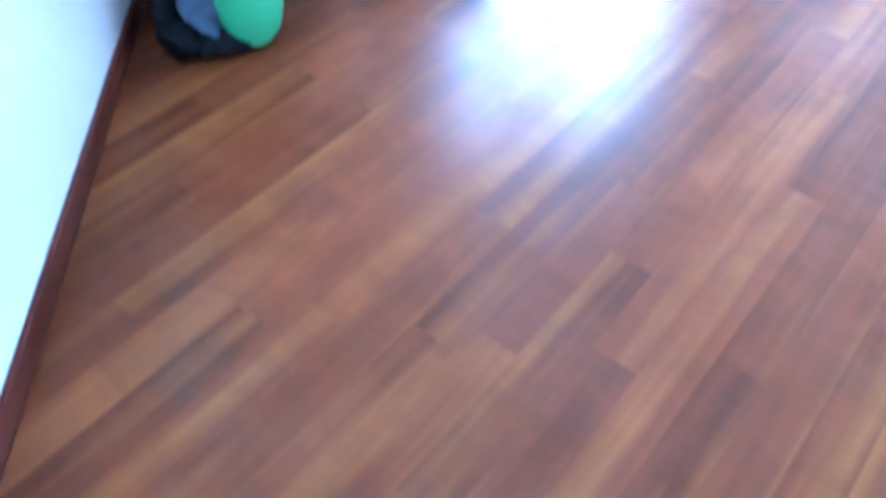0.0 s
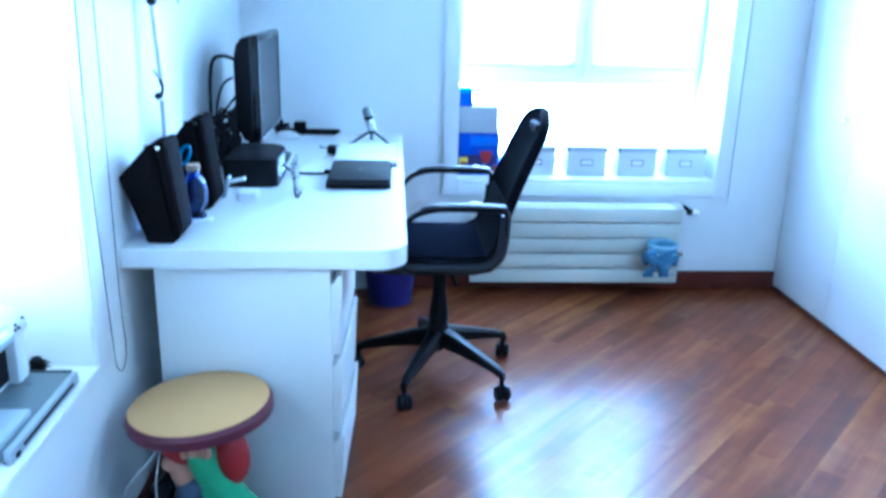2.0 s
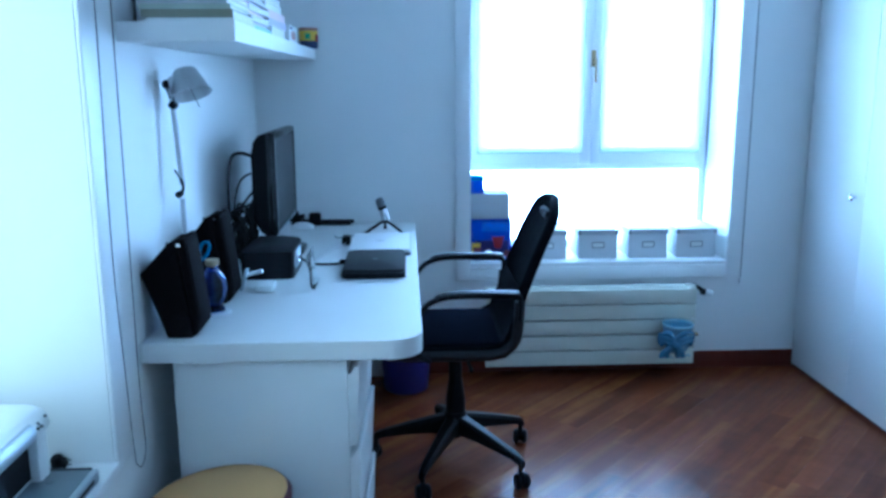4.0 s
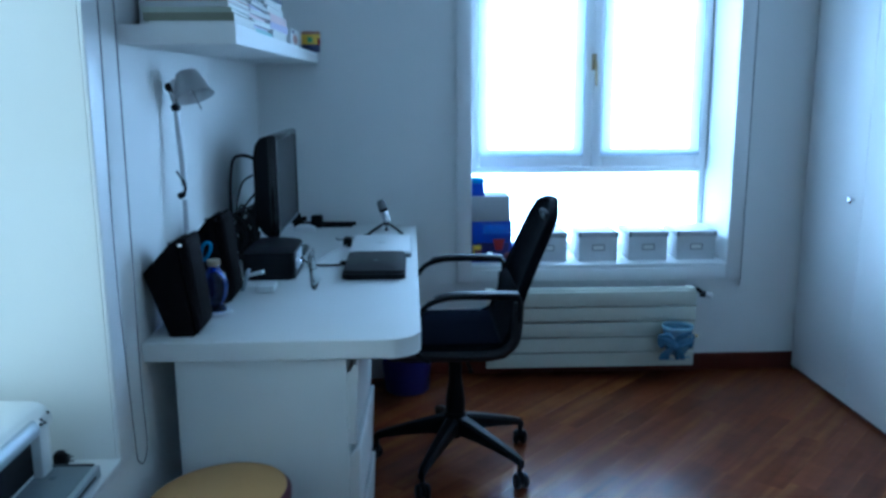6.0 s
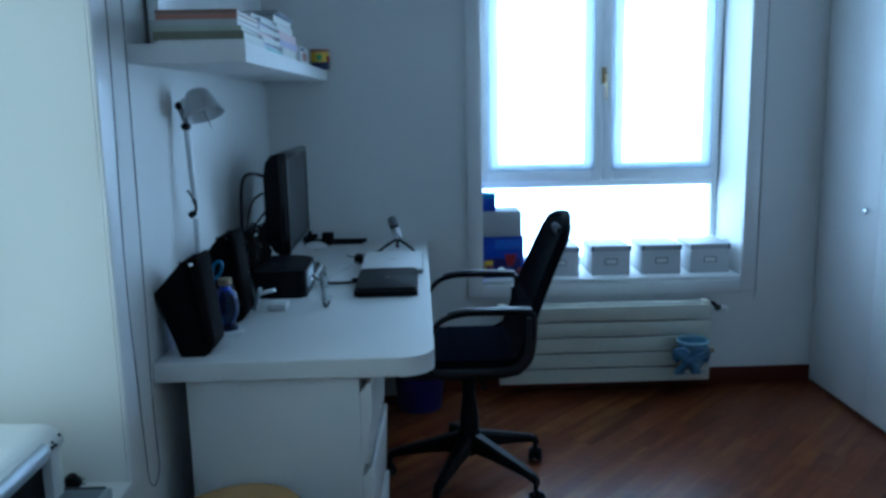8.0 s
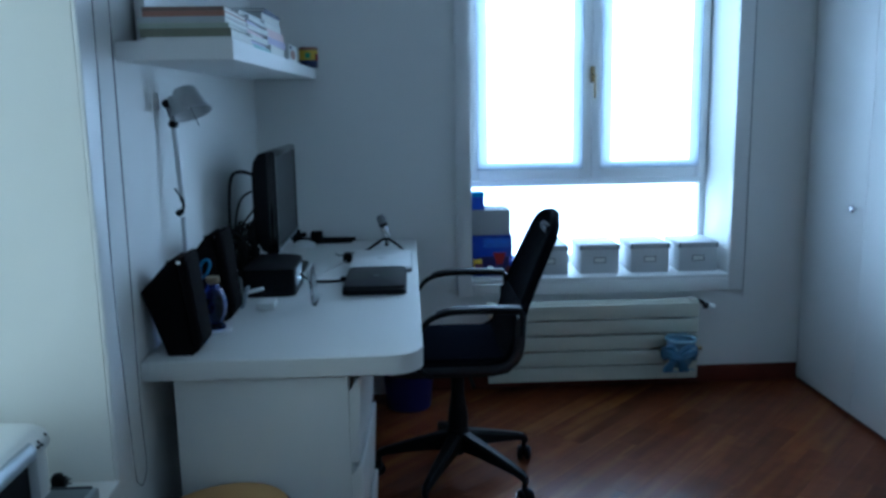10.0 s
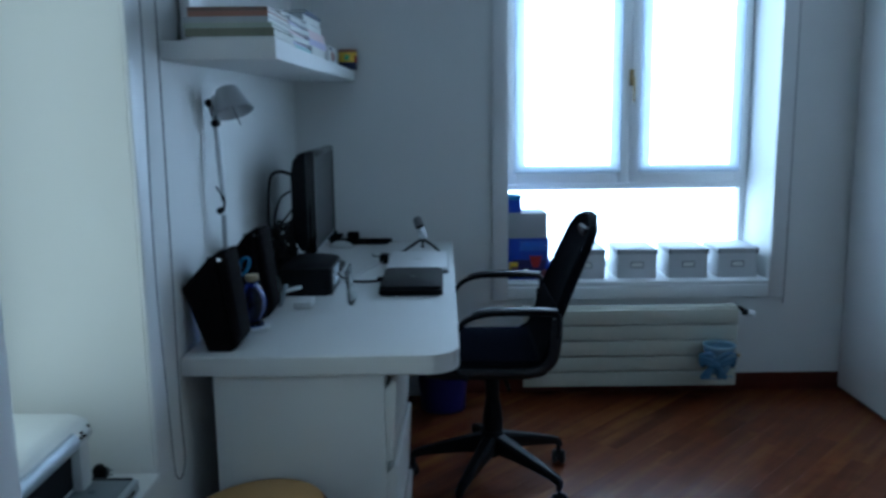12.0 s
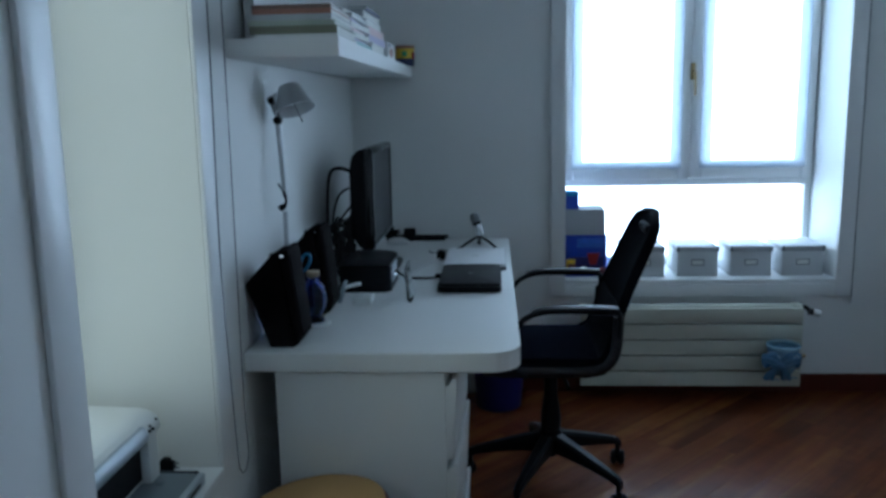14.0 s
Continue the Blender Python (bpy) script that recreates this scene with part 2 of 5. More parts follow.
def part(name, bm, material, parent, label=""):
    """One mesh, given in world coordinates, under a thing or a part."""
    base = place_of(parent)
    bmesh.ops.translate(bm, verts=bm.verts, vec=-base)
    ob = new(name, mesh_from(name, bm, material))
    ob.parent = parent
    return tagged(ob, label) if label else ob


def solid(name, bm, material, label, category, group="", kind=""):
    """A thing of one mesh; its origin lies at the middle of its foot."""
    lo = [min(v.co[k] for v in bm.verts) for k in range(3)]
    hi = [max(v.co[k] for v in bm.verts) for k in range(3)]
    base = Vector(((lo[0] + hi[0]) / 2, (lo[1] + hi[1]) / 2, lo[2]))
    bmesh.ops.translate(bm, verts=bm.verts, vec=-base)
    ob = new(name, mesh_from(name, bm, material))
    ob.location = base
    return tagged(ob, label, category, group, kind)


def box(x0, x1, y0, y1, z0, z1, bevel=0.0, seg=2, bm=None, mi=0):
    bm = bm or bmesh.new()
    made = bmesh.ops.create_cube(bm, size=1.0)["verts"]
    for v in made:
        v.co = Vector(((x0 + x1) / 2 + v.co.x * (x1 - x0), (y0 + y1) / 2 + v.co.y * (y1 - y0), (z0 + z1) / 2 + v.co.z * (z1 - z0)))
    faces = {f for v in made for f in v.link_faces}
    for f in faces:
        f.material_index = mi
    if bevel:
        edges = list({e for v in made for e in v.link_edges})
        bmesh.ops.bevel(bm, geom=edges, offset=bevel, segments=seg, profile=0.5, affect="EDGES", material=-1)
    return bm


def ring_frame(d):
    d = Vector(d).normalized()
    a = d.orthogonal().normalized()
    return a, d.cross(a)


def cyl(p0, p1, r0, r1=None, n=20, bm=None, mi=0):
    """A round bar or cone from p0 to p1."""
    bm = bm or bmesh.new()
    r1 = r0 if r1 is None else r1
    p0, p1 = Vector(p0), Vector(p1)
    a, b = ring_frame(p1 - p0)
    rows = []
    for p, r in ((p0, r0), (p1, r1)):
        rows.append([bm.verts.new(p + r * (math.cos(2 * math.pi * k / n) * a + math.sin(2 * math.pi * k / n) * b)) for k in range(n)])
    made = [bm.faces.new((rows[0][k], rows[0][(k + 1) % n], rows[1][(k + 1) % n], rows[1][k])) for k in range(n)]
    made += [bm.faces.new(rows[0][::-1]), bm.faces.new(rows[1])]
    for f in made:
        f.material_index = mi
    return bm


def smooth_path(pts, steps=6):
    """Points on a smooth line through pts."""
    pts = [Vector(p) for p in pts]
    out = []
    for i in range(len(pts) - 1):
        p0, p1, p2, p3 = pts[max(i - 1, 0)], pts[i], pts[i + 1], pts[min(i + 2, len(pts) - 1)]
        for k in range(steps):
            t = k / steps
            out.append(0.5 * ((2 * p1) + (p2 - p0) * t + (2 * p0 - 5 * p1 + 4 * p2 - p3) * t * t + (3 * p1 - p0 - 3 * p2 + p3) * t ** 3))
    out.append(pts[-1])
    return out


def tube(pts, r, n=8, bm=None, flat=1.0, smooth=6, side=None):
    """A bar swept along a smooth line; flat squeezes it along its second axis, side names its first."""
    bm = bm or bmesh.new()
    pts = smooth_path(pts, smooth) if smooth else [Vector(p) for p in pts]
    rows, a = [], None
    for i, p in enumerate(pts):
        d = (pts[min(i + 1, len(pts) - 1)] - pts[max(i - 1, 0)]).normalized()
        if side is not None:
            a = Vector(side)
        elif a is None:
            a = d.orthogonal()
        a = (a - a.dot(d) * d).normalized()
        b = d.cross(a)
        rows.append([bm.verts.new(p + r * (math.cos(2 * math.pi * k / n) * a + flat * math.sin(2 * math.pi * k / n) * b)) for k in range(n)])
    for r0, r1 in zip(rows, rows[1:]):
        for k in range(n):
            bm.faces.new((r0[k], r0[(k + 1) % n], r1[(k + 1) % n], r1[k]))
    bm.faces.new(rows[0][::-1])
    bm.faces.new(rows[-1])
    return bm


def lathe(profile, at, n=28, bm=None, mi=0, axis=None):
    """A turned shape: profile of (radius, height) about a vertical axis at a point."""
    bm = bm or bmesh.new()
    at = Vector(at)
    q = Vector((0, 0, 1)).rotation_difference(Vector(axis)) if axis else None
    rows = []
    for r, z in profile:
        if r < 1e-5:
            co = Vector((0, 0, z))
            rows.append([bm.verts.new(at + (q @ co if q else co))])
            continue
        row = []
        for k in range(n):
            co = Vector((r * math.cos(2 * math.pi * k / n), r * math.sin(2 * math.pi * k / n), z))
            row.append(bm.verts.new(at + (q @ co if q else co)))
        rows.append(row)
    for r0, r1 in zip(rows, rows[1:]):
        for k in range(n):
            c = [r0[k % len(r0)], r0[(k + 1) % len(r0)], r1[(k + 1) % len(r1)], r1[k % len(r1)]]
            c = [v for i, v in enumerate(c) if v not in c[:i]]
            if len(c) > 2:
                bm.faces.new(c).material_index = mi
    for row in (rows[0], rows[-1]):
        if len(row) > 2:
            bm.faces.new(row).material_index = mi
    return bm


def prism(poly, axis, a0, a1, bevel=0.0, seg=2, bm=None, mi=0):
    """A flat outline drawn out along an axis: 'y' takes (x, z), 'z' takes (x, y), 'x' takes (y, z)."""
    bm = bm or bmesh.new()
    put = {"y": lambda u, v, a: (u, a, v), "z": lambda u, v, a: (u, v, a), "x": lambda u, v, a: (a, u, v)}[axis]
    rows = [[bm.verts.new(put(u, v, a)) for u, v in poly] for a in (a0, a1)]
    n = len(poly)
    made = [bm.faces.new((rows[0][k], rows[0][(k + 1) % n], rows[1][(k + 1) % n], rows[1][k])) for k in range(n)]
    made += [bm.faces.new(rows[0][::-1]), bm.faces.new(rows[1])]
    for f in made:
        f.material_index = mi
    if bevel:
        bmesh.ops.bevel(bm, geom=list({e for f in made for e in f.edges}), offset=bevel, segments=seg, profile=0.5, affect="EDGES", material=-1)
    return bm


def blob(at, size, turn=(0, 0, 0), bm=None, mi=0, u=18, v=12):
    """A rounded lump."""
    bm = bm or bmesh.new()
    m = Matrix.LocRotScale(at, Euler([radians(t) for t in turn]), size)
    for vert in bmesh.ops.create_uvsphere(bm, u_segments=u, v_segments=v, radius=1.0, matrix=m)["verts"]:
        for f in vert.link_faces:
            f.material_index = mi
    return bm


def rounded(x0, x1, y0, y1, radii, n=8):
    """A rectangle's outline with a radius at each corner, from (x0, y0) counter-clockwise."""
    out = []
    for (cx, cy, a0), r in zip(((x0, y0, 180), (x1, y0, 270), (x1, y1, 0), (x0, y1, 90)), radii):
        sx, sy = (1 if cx == x0 else -1), (1 if cy == y0 else -1)
        if r <= 0:
            out.append((cx, cy))
            continue
        for k in range(n + 1):
            a = radians(a0 + 90 * k / n)
            out.append((cx + sx * r + r * math.cos(a), cy + sy * r + r * math.sin(a)))
    return out


# ---- the room ----
X0, X1, Y1, Y0, H = -0.012, 3.20, 3.0, -2.3, 2.72          # inner faces
N_X0, N_X1, N_Z0, N_Z1, N_Y = 0.967, 2.200, 0.543, 2.15, 3.345   # north window recess
W_Y0, W_Y1, W_Z0, W_Z1, W_X = 0.379, 0.965, 0.538, 2.15, -0.40  # west window recess

bm = box(-0.5, N_X0, Y1, 3.5, 0, H)
box(N_X1, X1 + 0.3, Y1, 3.5, 0, H, bm=bm)
box(N_X0, N_X1, Y1, 3.5, 0, N_Z0 - 0.02, bm=bm)
box(N_X0, N_X1, Y1, 3.5, N_Z1, H, bm=bm)
solid("wall_north", bm, WALL, "white painted wall with a deep window recess", "wall", kind="structure")
bm = box(-0.5, X0, Y0 - 0.3, W_Y0, 0, H)
box(-0.5, X0, W_Y1, Y1, 0, H, bm=bm)
box(-0.5, X0, W_Y0, W_Y1, 0, W_Z0 - 0.02, bm=bm)
box(-0.5, X0, W_Y0, W_Y1, W_Z1, H, bm=bm)
solid("wall_west", bm, WALL, "white painted wall with a narrow window recess", "wall", kind="structure")
solid("wall_east", box(X1, X1 + 0.3, Y0 - 0.3, Y1, 0, H), WALL, "white painted wall behind the wardrobe", "wall", kind="structure")
solid("wall_south", box(X0, X1, Y0 - 0.3, Y0, 0, H), WALL, "plain white painted wall", "wall", kind="structure")
solid("ceiling", box(-0.5, X1 + 0.3, Y0 - 0.3, 3.5, H, H + 0.2), CEIL, "plain white ceiling", "ceiling", kind="structure")

# window sills and the flat surrounds
solid("window_sill", box(N_X0 - 0.004, N_X1 + 0.004, 2.985, N_Y + 0.05, N_Z0 - 0.02, N_Z0, 0.003), TRIM, "white lacquered window sill", "window sill", kind="structure")
solid("window_sill", box(W_X - 0.05, 0.001, W_Y0 - 0.004, W_Y1 + 0.004, W_Z0 - 0.02, W_Z0, 0.003), TRIM, "white lacquered window sill", "window sill", kind="structure")


def surround(x0, x1, z0, z1, w, wb, face, proud, flip):
    """Four flat boards round a recess; flip: on the west wall."""
    ob = thing("trim", (0.0, (x0 + x1) / 2, z0) if flip else ((x0 + x1) / 2, face, z0), "white painted flat window surround", "trim", kind="structure")
    for a0, a1, c0, c1 in ((x0 - w, x0, z0 - wb, z1 + w), (x1, x1 + w, z0 - wb, z1 + w),
                           (x0 + 0.0005, x1 - 0.0005, z0 - wb, z0 - 0.021), (x0 + 0.0005, x1 - 0.0005, z1 + 0.001, z1 + w)):
        if c1 - c0 < 0.005:
            continue
        b = box(face, face + proud, a0, a1, c0, c1, 0.004) if flip else box(a0, a1, face - proud, face, c0, c1, 0.004)
        part("board", b, TRIM, ob)
    return ob


surround(N_X0, N_X1, N_Z0, N_Z1, 0.070, 0.078, Y1, 0.024, False)
surround(W_Y0, W_Y1, W_Z0, W_Z1, 0.088, 0.021, X0, 0.012, True)


def sash(parent, x0, x1, z0, z1, y, w=0.062, wb=0.075):
    """A window wing with its stiles, rails, pane and thin curtain."""
    s = part("sash", box(x0, x0 + w, y, y + 0.055, z0, z1, 0.006), TRIM, parent)
    part("stile", box(x1 - w, x1, y, y + 0.055, z0, z1, 0.006), TRIM, s)
    part("rail", box(x0 + w, x1 - w, y + 0.002, y + 0.053, z0, z0 + wb, 0.006), TRIM, s)
    part("rail", box(x0 + w, x1 - w, y + 0.002, y + 0.053, z1 - w, z1, 0.006), TRIM, s)
    g = part("pane", box(x0 + w - 0.005, x1 - w + 0.005, y + 0.026, y + 0.031, z0 + wb - 0.005, z1 - w + 0.005), GLASS, s)
    g.visible_shadow = False
    bmv = bmesh.new()
    n, xa, xb = 60, x0 + w - 0.012, x1 - w + 0.012
    rows = []
    for z in (z0 + wb - 0.02, z1 - w + 0.02):
        rows.append([bmv.verts.new((xa + (xb - xa) * k / n, y - 0.006 - 0.003 * math.sin(k * 1.3) - 0.0015 * math.sin(k * 0.47), z)) for k in range(n + 1)])
    for k in range(n):
        bmv.faces.new((rows[0][k], rows[0][k + 1], rows[1][k + 1], rows[1][k]))
    part("curtain", bmv, VOILE, s, "thin white voile curtain")
    zb, zt = z0 + wb - 0.02, z1 - w + 0.02
    hw = 0.050
    for a0, a1, c0, c1 in ((xa, xa + hw, zb, zt), (xb - hw, xb, zb, zt), (xa + hw, xb - hw, zb, zb + 0.034)):
        part("hem", box(a0, a1, y - 0.0125, y - 0.0115, c0, c1), HEM, s, "doubled hem of the thin curtain")
    for a0, a1, c0, c1 in ((xa + hw, xa + hw + 0.003, zb + 0.034, zt), (xb - hw - 0.003, xb - hw, zb + 0.034, zt), (xa + hw, xb - hw, zb + 0.034, zb + 0.037)):
        part("seam", box(a0, a1, y - 0.0130, y - 0.0118, c0, c1), SEAM, s, "stitched seam of the thin curtain")
    for z in (z0 + wb - 0.02, z1 - w + 0.02):
        part("curtain_rod", cyl((xa - 0.01, y - 0.007, z), (xb + 0.01, y - 0.007, z), 0.004, n=8), TRIM, s)
    return s


win = thing("window_1", (1.585, N_Y, N_Z0), "white two-wing window with thin curtains and a fixed lower pane", "window", kind="structure")
fy0, fy1 = N_Y, N_Y + 0.07
part("frame", box(N_X0, N_X0 + 0.03, fy0, fy1, N_Z0, N_Z1, 0.004), TRIM, win)
part("frame", box(N_X1 - 0.03, N_X1, fy0, fy1, N_Z0, N_Z1, 0.004), TRIM, win)
part("frame", box(N_X0 + 0.03, N_X1 - 0.03, fy0, fy1, N_Z1 - 0.04, N_Z1, 0.004), TRIM, win)
part("frame", box(N_X0 + 0.03, N_X1 - 0.03, fy0, fy1, N_Z0, N_Z0 + 0.04, 0.004), TRIM, win)
part("transom", box(N_X0 + 0.03, N_X1 - 0.03, fy0 - 0.004, fy1, 0.945, 0.978, 0.004), TRIM, win)
low = part("pane", box(N_X0 + 0.028, N_X1 - 0.028, fy0 + 0.03, fy0 + 0.035, N_Z0 + 0.038, 0.948), GLASS, win)
low.visible_shadow = False
sash(win, N_X0 + 0.012, 1.598, 0.98, N_Z1 - 0.02, fy0 - 0.03, w=0.055)
right = sash(win, 1.602, N_X1 - 0.008, 0.98, N_Z1 - 0.02, fy0 - 0.03, w=0.055)
hb = box(1.590, 1.614, fy0 - 0.036, fy0 - 0.029, 1.46, 1.54, 0.003)
grip = part("window_handle", hb, BRASS, right, "brass window handle")
part("lever", tube([(1.602, fy0 - 0.035, 1.50), (1.602, fy0 - 0.075, 1.50), (1.603, fy0 - 0.082, 1.485), (1.604, fy0 - 0.080, 1.41), (1.606, fy0 - 0.074, 1.385)], 0.0055, 10), BRASS, grip)

win = thing("window_2", (W_X, 0.7, W_Z0), "white narrow window at the end of a deep recess", "window", kind="structure")
for a in ((W_Y0, W_Y0 + 0.06, W_Z0, W_Z1), (W_Y1 - 0.06, W_Y1, W_Z0, W_Z1), (W_Y0 + 0.06, W_Y1 - 0.06, W_Z0, W_Z0 + 0.06), (W_Y0 + 0.06, W_Y1 - 0.06, W_Z1 - 0.06, W_Z1)):
    part("frame", box(W_X - 0.07, W_X, *a, 0.005), TRIM, win)
g = part("pane", box(W_X - 0.04, W_X - 0.035, W_Y0 + 0.055, W_Y1 - 0.055, W_Z0 + 0.055, W_Z1 - 0.055), GLASS, win)
g.visible_shadow = False

# skirting boards
solid("baseboard", box(X0 + 0.001, 2.571, Y1 - 0.014, Y1 - 0.0005, 0.0, 0.086, 0.004), BASE, "dark red-brown wooden skirting board", "baseboard", kind="structure")
solid("baseboard", box(X0 + 0.0005, X0 + 0.014, Y0 + 0.02, Y1 - 0.015, 0.0, 0.062, 0.004), BASE, "dark red-brown wooden skirting board", "baseboard", kind="structure")

# ---- wardrobe along the east side ----
def wardrobe(y0, y1, label):
    x = 2.56
    w = thing("wardrobe", ((x + X1) / 2, (y0 + y1) / 2, 0), label, "wardrobe", "wardrobe units along the wall")
    part("body", box(x + 0.022, X1 - 0.004, y0 + 0.001, y1 - 0.001, 0.021, 2.55, 0.002), DOOR, w)
    part("plinth", box(x + 0.012, X1 - 0.02, y0 + 0.001, y1 - 0.001, 0.0, 0.020), BASE, w, "dark red-brown plinth")
    ym = (y0 + y1) / 2
    for a, b, ky in ((y0, ym, None), (ym, y1, ym + 0.062)):
        d = part("door", box(x, x + 0.021, a + 0.0015, b - 0.0015, 0.020, 2.55, 0.002), DOOR, w)
        if ky is None:
            continue
        k = lathe([(0.006, 0.0), (0.006, 0.012), (0.014, 0.016), (0.017, 0.022), (0.014, 0.028), (0.006, 0.030), (0.0, 0.030)], (x, ky, 0.905), 20, axis=(-1, 0, 0))
        part("knob", k, CHROME, d, "round chrome knob")
    return w


wardrobe(1.969, 2.985, "tall white two-door wardrobe with small round knobs")
wardrobe(0.953, 1.968, "tall white two-door wardrobe with small round knobs")
wardrobe(-0.063, 0.952, "tall white two-door wardrobe with small round knobs")

# ---- desk ----
DZ = 0.745
top = rounded(X0 + 0.001, 0.706, 1.196, 2.997, (0.0, 0.085, 0.0, 0.0), 10)
desk = thing("desk", (0.35, 2.09, 0), "long white lacquered desk with a rounded corner, fixed to the wall", "desk")
part("desk_top", prism(top, "z", DZ - 0.052, DZ, 0.005, 3), LACQUER, desk)
part("side_panel", box(0.03, 0.60, 2.955, 2.985, 0.0, DZ - 0.053, 0.002), LACQUER, desk)

unit = thing("drawer_unit", (0.520, 1.209, 0), "white three-drawer unit standing under the desk top", "drawer unit")
ux0, ux1, uy0, uy1 = 0.060, 0.509, 1.209, 1.690
part("body", box(ux0, ux1, uy0, uy1, 0.0, DZ - 0.055, 0.003), LACQUER, unit)
for z0, z1 in ((0.016, 0.211), (0.222, 0.440), (0.451, 0.672)):
    front = [(ux1 + 0.001, z0), (ux1 + 0.021, z0), (ux1 + 0.030, z1 - 0.030), (ux1 + 0.031, z1 - 0.006), (ux1 + 0.028, z1),
             (ux1 + 0.018, z1 - 0.002), (ux1 + 0.010, z1 - 0.020), (ux1 + 0.001, z1 - 0.022)]
    part("drawer_front", prism(front, "y", uy0 + 0.002, uy1 - 0.002, 0.0012), LACQUER, unit)
unit.rotation_euler.z = radians(-2.0)

# ---- wall shelf ----
shelf = thing("wall_shelf", (0.13, 2.1, 1.490), "thick white floating wall shelf loaded with magazines", "shelf")
part("board", box(X0 + 0.001, 0.266, 1.208, 2.998, 1.490, 1.536, 0.0015), SHELF, shelf)
part("front_edge", box(0.2662, 0.2682, 1.2062, 2.998, 1.4902, 1.5358, 0.0006), SHELF, shelf)
part("end_edge", box(X0 + 0.001, 0.2660, 1.206, 1.2078, 1.4902, 1.5358, 0.0006), SHELF, shelf)

# ---- radiator ----
rad = thing("radiator", (1.535, 2.90, 0.062), "cream flat-panel radiator mounted under the window", "radiator")
rx0, rx1, rz0, rz1 = 1.032, 2.026, 0.062, 0.436
for k in range(5):
    h = (rz1 - rz0) / 5
    part("panel", box(rx0, rx1, 2.872, 2.896, rz0 + k * h + 0.0038, rz0 + (k + 1) * h - 0.0038, 0.0010), RADIATOR, rad)
part("back_panel", box(rx0 + 0.01, rx1 - 0.01, 2.920, 2.936, rz0 + 0.005, rz1 - 0.02, 0.003), RADIATOR, rad)
part("end_cap", box(rx1 - 0.035, rx1 + 0.004, 2.890, 2.955, rz1 - 0.035, rz1 + 0.006, 0.004), RADIATOR, rad)
part("end_cap", box(rx0 - 0.004, rx0 + 0.035, 2.890, 2.955, rz1 - 0.035, rz1 + 0.006, 0.004), RADIATOR, rad)
# dark sheet added behind the panels, giving their gaps shade by its colour
part("gap_shade", box(rx0 + 0.006, rx1 - 0.006, 2.9035, 2.9075, rz0 + 0.004, rz1 - 0.014), STEEL, rad, "dark sheet added as shade in the panel gaps")
for x in (rx0 + 0.02, 1.36, 1.70, rx1 - 0.04):
    part("collector", box(x, x + 0.02, 2.8955, 2.9205, rz0 + 0.01, rz1 - 0.02, 0.002), RADIATOR, rad)
for k in range(6):
    y = 2.8985 + 0.0094 * k
    part("grille_bar", box(rx0 + 0.035, rx1 - 0.035, y, y + 0.0076, rz1 - 0.012, rz1 + 0.002, 0.0015), RADIATOR, rad)
for x in (1.2, 1.85):
    part("bracket", box(x, x + 0.03, 2.935, 2.998, 0.12, 0.40), STEEL, rad)
v = part("valve", tube([(rx1 - 0.004, 2.915, 0.428), (rx1 + 0.018, 2.912, 0.430), (rx1 + 0.036, 2.905, 0.414)], 0.010, 12), BLACK, rad, "black valve body")
part("valve_collar", lathe([(0.014, 0), (0.017, 0.004), (0.015, 0.022)], (rx1 + 0.030, 2.905, 0.412), 16, axis=(0.95, -0.1, -0.2)), DARKGREY, v)
part("valve_head", lathe([(0.013, 0), (0.016, 0.005), (0.016, 0.026), (0.011, 0.032), (0.0, 0.032)], (rx1 + 0.054, 2.902, 0.406), 18, axis=(0.95, -0.1, -0.2)), PRINTW, v, "white valve head")
part("pipe", cyl((rx1 + 0.03, 2.905, 0.425), (rx1 + 0.03, 2.998, 0.425), 0.008), CHROME, rad)
part("return_valve", cyl((rx1 - 0.005, 2.905, 0.20), (rx1 + 0.028, 2.905, 0.20), 0.010), BRASS, rad, "brass return valve")
part("return_pipe", cyl((rx1 + 0.02, 2.905, 0.20), (rx1 + 0.02, 2.998, 0.19), 0.008), CHROME, rad)

# blue glazed humidifier hung on the radiator
pot = thing("humidifier_pot", (1.92, 2.86, 0.10), "blue glazed ceramic bow-shaped water pot hung on the radiator", "humidifier")
PX, PY, PZ = 1.919, 2.803, 0.0
prof = [(0.0, 0.150), (0.040, 0.150), (0.056, 0.18), (0.064, 0.235), (0.070, 0.276), (0.065, 0.277), (0.058, 0.235), (0.050, 0.185), (0.036, 0.160), (0.0, 0.158)]
part("cup", lathe(prof, (PX, PY, PZ), 28), CUPGLAZE, pot)
ring = lathe([(0.069, 0.272), (0.0735, 0.277), (0.0735, 0.286), (0.069, 0.288), (0.063, 0.280)], (PX, PY, PZ), 28)
bmesh.ops.delete(ring, geom=[f for f in ring.faces if len(f.verts) > 8], context="FACES")
part("rim", ring, PALEBLUE, pot, "pale blue rim")
part("hook", box(PX - 0.012, PX + 0.012, 2.855, 2.8715, 0.225, 0.262, 0.003), CERAMIC, pot)
